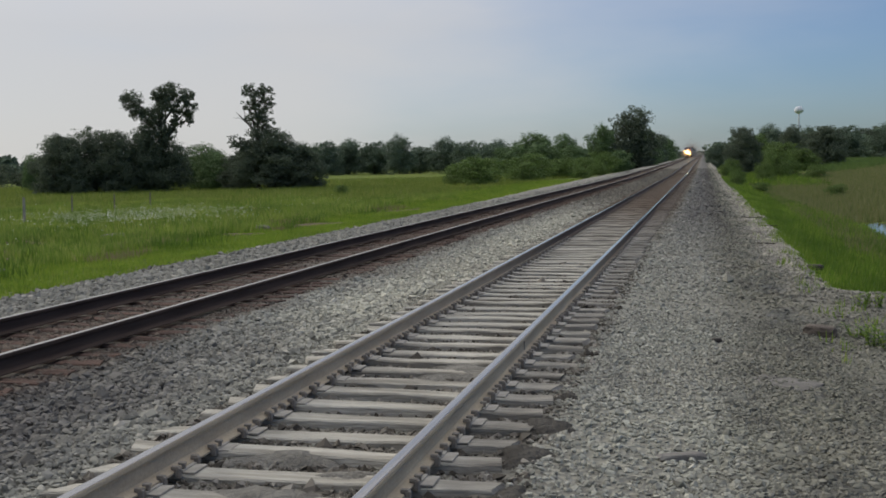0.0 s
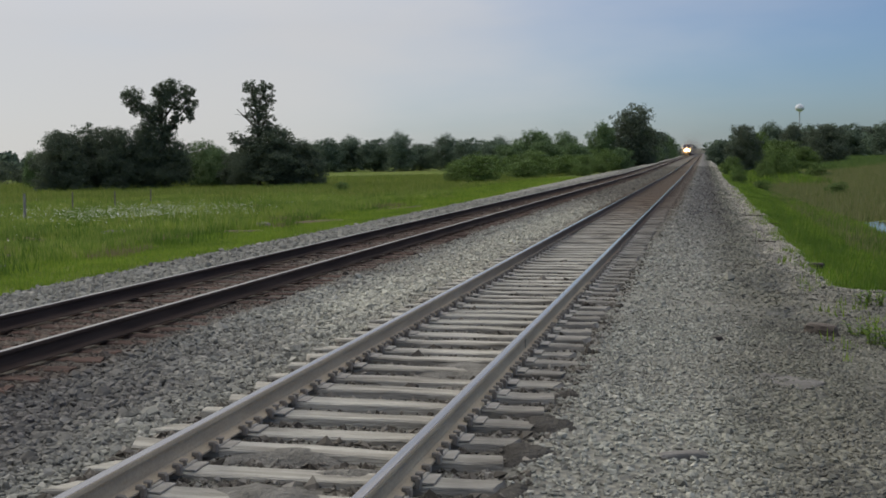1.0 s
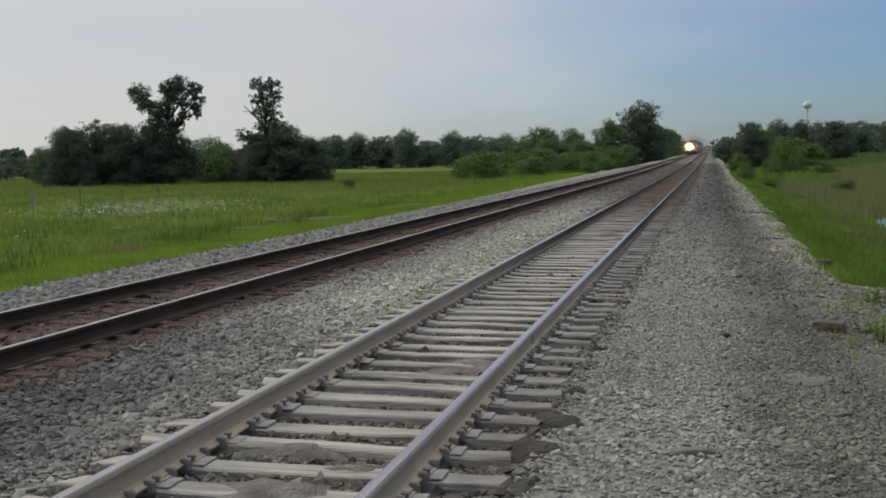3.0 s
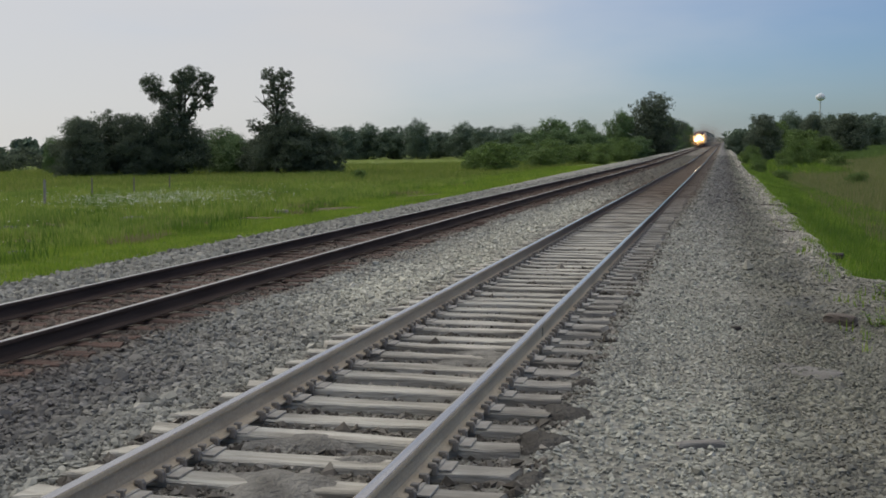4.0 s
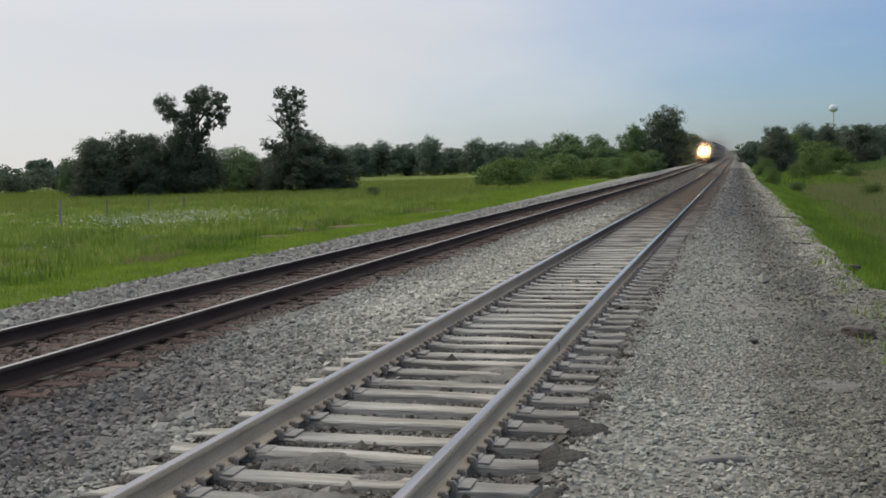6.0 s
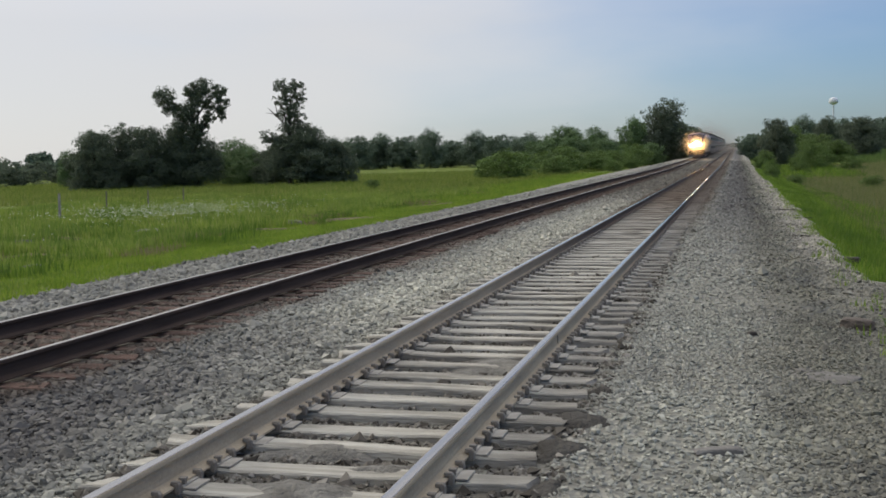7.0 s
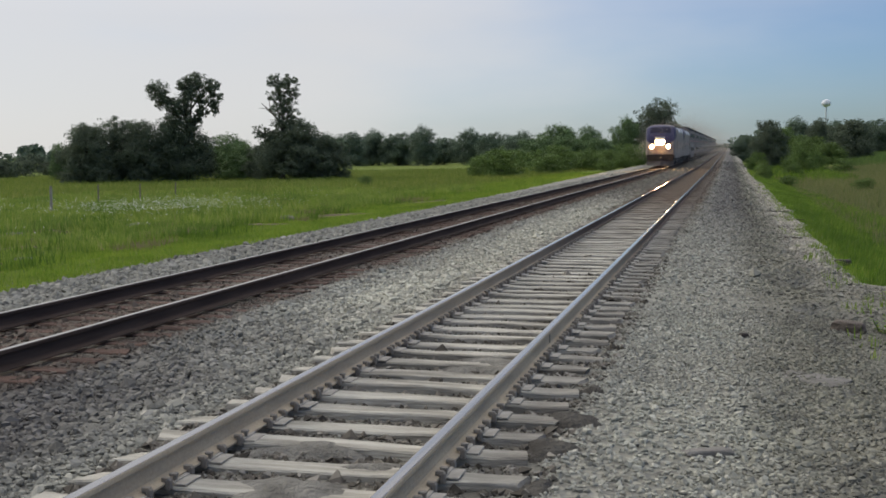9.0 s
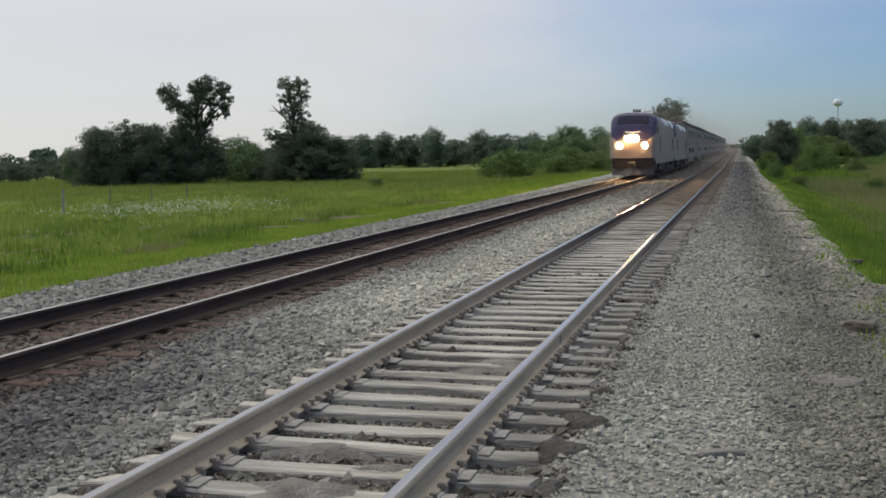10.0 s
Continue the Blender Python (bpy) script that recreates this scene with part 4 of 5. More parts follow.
def leaf_cloud(blobs, count, size, seed):
    """Leaves in lobes: (x, y, z, rx, ry, rz) each; thicker towards the outside, ragged at the rim."""
    g = np.random.default_rng(seed)
    vol = np.array([b[3] * b[4] * b[5] for b in blobs]) ** 0.72
    pts, out, sz = [], [], []
    for b, k in zip(blobs, (vol / vol.sum() * count).astype(int)):
        # close clumps of leaves, most of them on the lobe's shell
        m = max(14, k // 26)
        d = g.normal(size=(m, 3))
        d /= np.linalg.norm(d, axis=1, keepdims=True)
        cl = d * g.uniform(0.4, 0.97, (m, 1))
        own = g.uniform(0.15, 0.36, m)
        pick = g.integers(0, m, k)
        q = g.normal(size=(k, 3))
        q *= g.uniform(0.2, 1.0, (k, 1)) ** 0.4 / np.linalg.norm(q, axis=1, keepdims=True)
        pts.append((cl[pick] + q * own[pick][:, None]) * np.array(b[3:6]) + np.array(b[:3]))
        out.append(0.9 * q + 0.7 * cl[pick])
        sz.append(np.full(k, size))
    p, o = np.concatenate(pts), np.concatenate(out)
    s = np.concatenate(sz) * g.uniform(0.6, 1.3, len(p))
    # leaves lie roughly along the clump's surface
    o = o / np.linalg.norm(o, axis=1, keepdims=True) + 0.55 * g.normal(size=(len(p), 3))
    a = np.cross(o, g.normal(size=(len(p), 3)))
    a /= np.linalg.norm(a, axis=1, keepdims=True)
    b = np.cross(o, a)
    b /= np.linalg.norm(b, axis=1, keepdims=True)
    a, b = a * s[:, None], b * s[:, None] * 0.62
    v = np.stack([p - a, p + b, p + a, p - b], 1).reshape(-1, 3)
    return v, np.arange(len(v)).reshape(-1, 4)


def trunk_bm(blobs, height, r0, seed, fork=0.35):
    r = random.Random(seed)
    bm = bmesh.new()
    p, n = Vector((0, 0, -0.2)), 5
    axis = [p]
    for i in range(n):
        q = Vector((r.uniform(-0.03, 0.03) * height * (i > 0), r.uniform(-0.03, 0.03) * height, height * 0.75 * (i + 1) / n))
        tube(bm, p, q, r0 * (1 - 0.16 * i), r0 * (1 - 0.16 * (i + 1)), 8)
        p = q
        axis.append(q)
    for b in blobs:
        c = Vector(b[:3])
        s = min(axis, key=lambda q: abs(q.z - (c.z * (1 - fork))))
        mid = s.lerp(c, 0.5) + Vector((r.uniform(-0.2, 0.2), r.uniform(-0.2, 0.2), 0.05 * height))
        tube(bm, s, mid, r0 * 0.42, r0 * 0.28, 6)
        tube(bm, mid, c, r0 * 0.28, r0 * 0.10, 6)
        for k in range(3):
            e = c + Vector((r.uniform(-0.8, 0.8) * b[3], r.uniform(-0.8, 0.8) * b[4], r.uniform(-0.3, 0.8) * b[5]))
            tube(bm, mid.lerp(c, 0.6), e, r0 * 0.12, r0 * 0.04, 5)
    return bm


def make_tree(name, label, category, blobs, height, r0, leaves, leaf, mat, seed, group=""):
    t = thing(name, label, category, group)
    part("trunk", trunk_bm(blobs, height, r0, seed), BARK, t)
    v, f = leaf_cloud(blobs, leaves, leaf, seed)
    part("crown", raw_mesh("crown", v, f, mat), None, t)
    return t


def round_blobs(seed, height, width, low=0.12, lobes=11):
    """Lobes of a broad unit crown with an uneven outline."""
    r = random.Random(seed)
    out = []
    for i in range(lobes):
        a, u = 2.4 * i + r.uniform(-0.5, 0.5), (i + 0.5) / lobes
        z = height * (low + (1 - low) * (0.12 + 0.74 * u))
        spread = width / 2 * (0.62 * math.sin(math.pi * min(1, 0.25 + 0.68 * u)) + 0.05)
        s = width * r.uniform(0.22, 0.31)
        out.append((spread * math.cos(a), spread * math.sin(a), z, s, s, s * height / width * r.uniform(0.55, 0.85)))
    out.append((0, 0, height * 0.5, width * 0.30, width * 0.30, height * 0.36))
    out.append((0, 0, height * 0.18, width * 0.36, width * 0.36, height * 0.22))
    return out


KINDS = []
for i, (mat, low) in enumerate(((LEAF_DARK, -0.10), (LEAF_MID, -0.06), (LEAF_DARK, -0.08), (LEAF_MID, -0.10), (LEAF_HAZED, -0.08), (LEAF_HAZED, -0.06), (LEAF_LIGHT, -0.10))):
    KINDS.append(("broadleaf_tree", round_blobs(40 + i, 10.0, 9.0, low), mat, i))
KINDS.append(("broadleaf_tree", round_blobs(41, 10.0, 9.0, -0.06), LEAF_DARK, 7))
SHRUBS = [("shrub", round_blobs(60 + i, 4.0, 6.0, -0.05, 10), LEAF_LIGHT, 10 + i) for i in range(3)]
made = {}


def plant(kind, x, y, z, h, w, turn, label, category, group):
    name, blobs, mat, k = kind
    ref_h, ref_w = (10.0, 9.0) if name == "broadleaf_tree" else (4.0, 6.0)
    if k not in made:
        t = make_tree(name, label, category, blobs, ref_h, 0.24 if ref_h > 5 else 0.07, 27000 if ref_h > 5 else 10000, 0.13 if ref_h > 5 else 0.085, mat, 100 + k, group)
        made[k] = t
    else:
        t = copy_thing(made[k], Matrix())
    t.location, t.rotation_euler = (x, y, z), (0, 0, turn)
    t.scale = (w / ref_w, w / ref_w, h / ref_h)
    return tagged(t, label, category, group)


# x, y, foot, height, width, kind
WEST_NEAR = ((-72.6, 113.8, -1.1, 7.2, 6.8, 0), (-70.9, 118.4, -1.1, 7.6, 7.0, 2), (-67.0, 117.2, -1.1, 7.7, 5.6, 0), (-65.0, 119.0, -1.1, 7.4, 5.0, 2), (-61.0, 128.2, -1.1, 5.5, 7.2, 1),
             (-48.7, 120.5, -1.1, 7.0, 8.2, 2), (-46.0, 123.6, -1.1, 5.3, 5.2, 0), (-54.0, 122.5, -1.1, 5.0, 5.4, 0), (-58.0, 125.0, -1.1, 4.4, 5.5, 3),
             (-74.6, 117.0, -1.1, 6.9, 5.0, 2), (-84.3, 126.0, -1.1, 4.6, 3.0, 1))
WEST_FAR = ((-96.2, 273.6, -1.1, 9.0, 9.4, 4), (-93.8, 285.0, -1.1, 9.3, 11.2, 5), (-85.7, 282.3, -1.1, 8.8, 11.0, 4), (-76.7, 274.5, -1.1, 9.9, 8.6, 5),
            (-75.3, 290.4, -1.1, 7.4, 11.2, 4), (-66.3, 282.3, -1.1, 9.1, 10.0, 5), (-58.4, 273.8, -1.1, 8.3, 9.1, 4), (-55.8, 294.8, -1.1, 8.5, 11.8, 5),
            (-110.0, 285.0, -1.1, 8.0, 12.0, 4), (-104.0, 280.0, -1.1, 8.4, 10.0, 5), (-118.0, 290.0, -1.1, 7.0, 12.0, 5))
WEST_LINE = ((-37.1, 247.2, -1.0, 9.2, 11.1, 3), (-41.6, 236.4, -1.0, 6.1, 8.6, 3), (-28.1, 228.3, -1.0, 8.0, 7.0, 1), (-15.2, 239.4, -1.0, 13.4, 12.8, 7), (-12.6, 252.0, -1.0, 9.6, 6.0, 3),
             (-21.0, 234.1, -1.0, 10.3, 7.1, 3), (-14.2, 329.7, -1.0, 9.6, 8.5, 4), (-15.1, 279.6, -1.0, 8.2, 8.7, 3), (-24.5, 215.0, -1.0, 5.5, 8.0, 1),
             (-31.5, 222.0, -1.0, 6.0, 9.0, 1), (-47.0, 250.0, -1.0, 6.5, 9.0, 5), (-14.5, 305.0, -1.0, 8.5, 9.0, 3), (-14.5, 370.0, -1.0, 10.0, 10.0, 3), (-14.0, 430.0, -1.0, 11.0, 10.0, 1),
             (-15.0, 255.0, -1.0, 5.0, 6.0, 1), (-16.0, 215.0, -1.0, 4.5, 6.0, 3))
EAST = ((6.4, 189.9, -1.2, 8.5, 6.6, 0), (3.8, 270.0, -1.2, 6.6, 6.8, 4), (17.1, 299.5, -1.2, 11.7, 11.8, 5), (19.5, 261.3, -1.2, 10.4, 7.0, 2),
        (21.7, 218.9, -1.2, 9.4, 9.7, 0), (41.0, 347.6, -1.2, 11.5, 14.6, 4), (58.0, 417.0, -1.2, 12.5, 17.0, 2), (27.6, 328.8, -1.2, 10.6, 12.2, 5),
        (10.6, 240.0, -1.2, 8.0, 8.0, 6), (14.5, 228.0, -1.2, 7.0, 9.0, 6), (17.0, 205.0, -1.2, 5.0, 6.0, 6), (52.0, 330.0, -1.2, 11.0, 15.0, 5))
turn = random.Random(5)
for rows, label, group in ((WEST_NEAR, "dense dark green tree at the edge of the meadow", "meadow edge trees"),
                           (WEST_FAR, "hazy green tree in the far tree line", "far tree line"),
                           (WEST_LINE, "leafy green tree beside the railway line", "lineside trees"),
                           (EAST, "dark leafy tree beyond the eastern ditch", "eastern trees")):
    for tx, ty, tz, th, tw, k in rows:
        if tx > 12:
            th, tz = th - 0.8, float(land_z(tx, ty)) - 0.1
        elif tx < -40:
            th, tz = th + 0.3, tz - 0.3
        plant(KINDS[k], tx, ty, tz, th, tw, turn.uniform(0, 6.28), label, "tree", group)
WEST_SHRUBS = ((-23.7, 115.6, -0.9, 3.4, 6.8, 0), (-26.8, 119.0, -0.9, 2.3, 3.4, 1), (-23.4, 148.2, -0.9, 3.6, 7.7, 2), (-20.1, 156.7, -0.9, 3.2, 7.3, 0),
              (-17.6, 169.1, -0.9, 3.0, 6.0, 1), (-28.5, 140.0, -0.9, 3.0, 7.0, 1), (-21.5, 132.0, -0.9, 2.4, 5.0, 2), (-16.5, 190.0, -0.9, 4.0, 7.0, 2),
              )
EAST_SHRUBS = ((9.3, 151.0, -1.5, 4.3, 4.6, 0), (11.6, 156.0, -1.45, 3.0, 3.6, 2), (7.6, 147.0, -1.45, 2.4, 3.0, 1), (7.0, 131.0, -1.4, 1.6, 2.4, 1), (2.7, 92.0, -0.8, 1.2, 1.6, 2), (2.7, 140.0, -0.8, 1.8, 2.2, 0),
              (4.3, 88.0, -1.2, 1.0, 1.7, 0), (9.6, 86.0, -1.5, 1.1, 1.9, 1), (3.3, 112.0, -0.9, 1.5, 2.0, 2),
              (-15.5, 143.0, -0.8, 1.6, 3.0, 1), (-15.0, 165.0, -0.8, 2.0, 3.5, 2), (-31.0, 92.0, -1.1, 1.0, 1.6, 0),
              (13.5, 141.0, -1.4, 2.0, 3.4, 2), (11.0, 166.0, -1.3, 2.6, 4.4, 1), (3.9, 160.0, -0.9, 2.6, 3.0, 0))
for sx, sy, sz, sh, sw, k in WEST_SHRUBS + EAST_SHRUBS:
    plant(SHRUBS[k], sx, sy, sz, sh, sw, turn.uniform(0, 6.28), "bushy yellow-green shrub beside the railway line", "shrub", "lineside shrubs")

# the two tall trees that stand over the meadow's edge; local x runs across the view
VIEW_A, VIEW_B = math.atan2(63.4, 119.2), math.atan2(51.3, 119.5)
tall_a = make_tree("cottonwood_tree", "tall cottonwood with a split lobed crown above dark undergrowth", "tree",
                   [(-3.3, 0, 10.9, 1.5, 1.3, 1.4), (-2.5, 0.3, 9.5, 1.2, 1.1, 1.0), (-0.2, 0.1, 11.6, 1.1, 1.0, 1.2), (1.0, 0.2, 12.0, 1.5, 1.4, 1.3), (0.6, -0.2, 10.5, 1.7, 1.4, 1.2),
                    (2.9, -0.2, 11.3, 1.2, 1.1, 1.2), (3.3, 0.1, 10.0, 1.1, 1.0, 1.1), (3.2, 0.1, 8.7, 0.75, 0.7, 0.8), (2.2, 0.2, 9.5, 0.9, 0.8, 0.8), (1.7, 0.1, 8.5, 0.95, 0.8, 0.8), (1.0, 0.0, 7.4, 0.9, 0.8, 0.8), (-1.0, -0.3, 9.2, 1.7, 1.4, 1.1),
                    (-0.8, 0, 7.7, 1.9, 1.5, 1.3), (-0.4, 0.3, 6.2, 2.1, 1.7, 1.4), (-1.0, 0.2, 4.2, 2.8, 2.2, 2.2), (1.5, 0.4, 3.9, 1.9, 1.8, 2.2), (2.0, 0.2, 2.2, 1.7, 1.6, 2.0),
                    (-2.2, 0.4, 2.6, 2.2, 2.0, 2.4), (0.2, -0.6, 1.6, 3.0, 2.0, 1.7)],
                   13.0, 0.36, 52000, 0.10, LEAF_DARK, 71, "tall meadow trees")
tall_a.scale = (1.0, 1.0, 0.99)
tall_a.location, tall_a.rotation_euler = (-62.6, 119.6, -1.4), (0, 0, VIEW_A)
tall_b = make_tree("ash_tree", "tall narrow ash with a bare dead limb above dark undergrowth", "tree",
                   [(bx, by, bz, 1.15 * rx, 1.15 * ry, 1.15 * rz) for bx, by, bz, rx, ry, rz in (
                    (-0.8, 0, 11.3, 0.85, 0.8, 0.9), (1.1, 0.1, 11.3, 1.0, 0.9, 0.8), (0.2, 0, 10.5, 1.1, 1.0, 0.8), (1.6, 0.1, 10.1, 0.75, 0.7, 0.7), (-0.8, 0.1, 9.6, 0.9, 0.8, 0.8),
                    (0.5, 0.1, 9.0, 1.2, 1.0, 0.9), (-0.3, -0.1, 8.0, 1.1, 1.0, 0.9), (1.2, 0.1, 7.7, 0.9, 0.8, 0.8), (0.2, 0.2, 6.6, 1.4, 1.1, 0.9), (1.6, 0, 6.6, 0.8, 0.8, 0.7),
                    (-2.5, 0.2, 5.6, 0.9, 0.8, 0.7), (-1.4, 0.2, 5.1, 1.2, 1.0, 0.9), (-0.2, 0, 5.1, 1.4, 1.2, 1.1), (0.3, 0.3, 3.2, 2.2, 2.0, 1.9), (-1.2, -0.2, 2.4, 2.0, 1.8, 1.6))],
                   12.1, 0.30, 21000, 0.095, LEAF_DARK, 72, "tall meadow trees")
tall_b.scale = (1.0, 1.0, 1.02)
tall_b.location, tall_b.rotation_euler = (-50.6, 119.8, -1.3), (0, 0, VIEW_B)
bm = bmesh.new()
for p, q, a, b in (((0, 0, 6.6), (-1.4, 0, 8.0), 0.12, 0.08), ((-1.4, 0, 8.0), (-2.3, 0, 8.9), 0.08, 0.03), ((-1.1, 0, 7.7), (-1.5, 0, 9.6), 0.06, 0.025), ((-1.6, 0, 8.2), (-2.6, 0, 8.3), 0.04, 0.015)):
    tube(bm, p, q, a, b, 6)
part("dead_limb", bm, DEADWOOD, tall_b, "bare grey dead limb")

# far woods that close the horizon


def far_woods(name, a0, a1, dist, height, n, seed, mat=LEAF_HAZED, leaf=0.0, dense=260):
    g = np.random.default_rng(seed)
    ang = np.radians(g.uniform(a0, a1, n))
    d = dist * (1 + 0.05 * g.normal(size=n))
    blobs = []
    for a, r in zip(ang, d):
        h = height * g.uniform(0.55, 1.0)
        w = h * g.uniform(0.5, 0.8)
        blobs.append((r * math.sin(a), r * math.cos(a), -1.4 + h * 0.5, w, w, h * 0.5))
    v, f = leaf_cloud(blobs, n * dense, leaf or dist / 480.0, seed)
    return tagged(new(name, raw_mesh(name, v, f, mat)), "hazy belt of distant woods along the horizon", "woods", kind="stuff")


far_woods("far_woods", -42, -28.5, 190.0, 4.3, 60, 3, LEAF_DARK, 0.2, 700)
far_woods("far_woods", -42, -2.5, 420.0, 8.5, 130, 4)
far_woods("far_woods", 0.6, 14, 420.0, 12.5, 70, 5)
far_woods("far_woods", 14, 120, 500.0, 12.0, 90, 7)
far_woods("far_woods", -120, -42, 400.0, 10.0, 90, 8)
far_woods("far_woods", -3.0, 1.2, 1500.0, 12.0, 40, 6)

# ---- water tower ----
tower = thing("water_tower", "white water tower with a rounded tank on a slim column", "water tower", at=(99.4, 1246.0, -1.5), size=(0.84, 0.84, 0.985))
bm = bmesh.new()
prof = [(0.0, 48.6), (1.6, 48.9), (4.2, 49.9), (5.7, 51.4), (5.9, 52.6), (5.3, 54.4), (3.4, 56.4), (0.0, 57.3)]
rings = [[bm.verts.new((r * math.cos(6.2832 * i / 24), r * math.sin(6.2832 * i / 24), z)) for i in range(24)] for r, z in prof[1:-1]]
for a, b in zip(rings, rings[1:]):
    for i in range(24):
        bm.faces.new((a[i], a[(i + 1) % 24], b[(i + 1) % 24], b[i]))
top, low = bm.verts.new((0, 0, 57.3)), bm.verts.new((0, 0, 48.6))
for i in range(24):
    bm.faces.new((rings[-1][i], rings[-1][(i + 1) % 24], top))
    bm.faces.new((rings[0][(i + 1) % 24], rings[0][i], low))
part("tank", bm, TOWERWHITE, tower, smooth=True)
bm = bmesh.new()
tube(bm, (0, 0, 0), (0, 0, 49.2), 1.3, 0.9, 16)
part("column", bm, TOWERWHITE, tower)

# ---- the train ----


def loft(sections, pick):
    """Skin over rings of points; pick(centre, normal) names the part that each face belongs to. Returns a bmesh for each name."""
    out = {}
    for a, b in zip(sections, sections[1:]):
        for i in range(len(a) - 1):
            quad = [Vector(p) for p in (a[i], a[i + 1], b[i + 1], b[i])]
            c = sum(quad, Vector()) / 4
            nm = (quad[2] - quad[0]).cross(quad[3] - quad[1])
            key = pick(c, nm.normalized() if nm.length else Vector((0, 0, 1)))
            bm = out.setdefault(key, bmesh.new())
            bm.faces.new([bm.verts.new(q) for q in quad])
    for bm in out.values():
        bmesh.ops.remove_doubles(bm, verts=bm.verts, dist=0.0005)
        bmesh.ops.recalc_face_normals(bm, faces=bm.faces)
    return out


def hull_ring(y, hw, z0, z1, corner, steps=28, power=0.6):
    """Half-rounded section of a rail vehicle: sides, rounded shoulders and a cambered roof."""
    pts = [(-hw, y, z0 + (z1 - corner - z0) * i / 14) for i in range(15)]
    for i in range(1, steps):
        a = math.pi * i / steps
        ca, sa = math.cos(a), math.sin(a)
        pts.append((-hw * math.copysign(abs(ca) ** power, ca), y, z1 - corner + corner * abs(sa) ** power))
    pts += [(hw, y, z1 - corner - (z1 - corner - z0) * i / 14) for i in range(15)]
    return pts


def cap(bm, pts):
    bm.faces.new([bm.verts.new(p) for p in pts])


def bogie(parent, y, wheels=(-1.37, 1.37), r=0.51):
    """A four-wheel truck with its side frames, springs and wheels."""
    bm = bmesh.new()
    for s in (-1, 1):
        box(bm, s * 1.12 - 0.08, s * 1.12 + 0.08, y - 2.0, y + 2.0, 0.48, 0.80, 0.03)
        box(bm, s * 1.12 - 0.12, s * 1.12 + 0.12, y - 0.5, y + 0.5, 0.30, 0.62, 0.04)
        for w in wheels:
            box(bm, s * 1.12 - 0.10, s * 1.12 + 0.10, y + w - 0.2, y + w + 0.2, 0.36, 0.70, 0.03)
    box(bm, -1.1, 1.1, y - 0.3, y + 0.3, 0.5, 0.85)
    fr = part("bogie", bm, UNDER, parent)
    for w in wheels:
        bm = bmesh.new()
        for s in (-1, 1):
            tube(bm, (s * 0.70, y + w, r), (s * 0.83, y + w, r), r, r * 0.97, 24)
        tube(bm, (-0.7, y + w, r), (0.7, y + w, r), 0.09, 0.09, 10)
        part("wheelset", bm, UNDER, fr)
    return fr


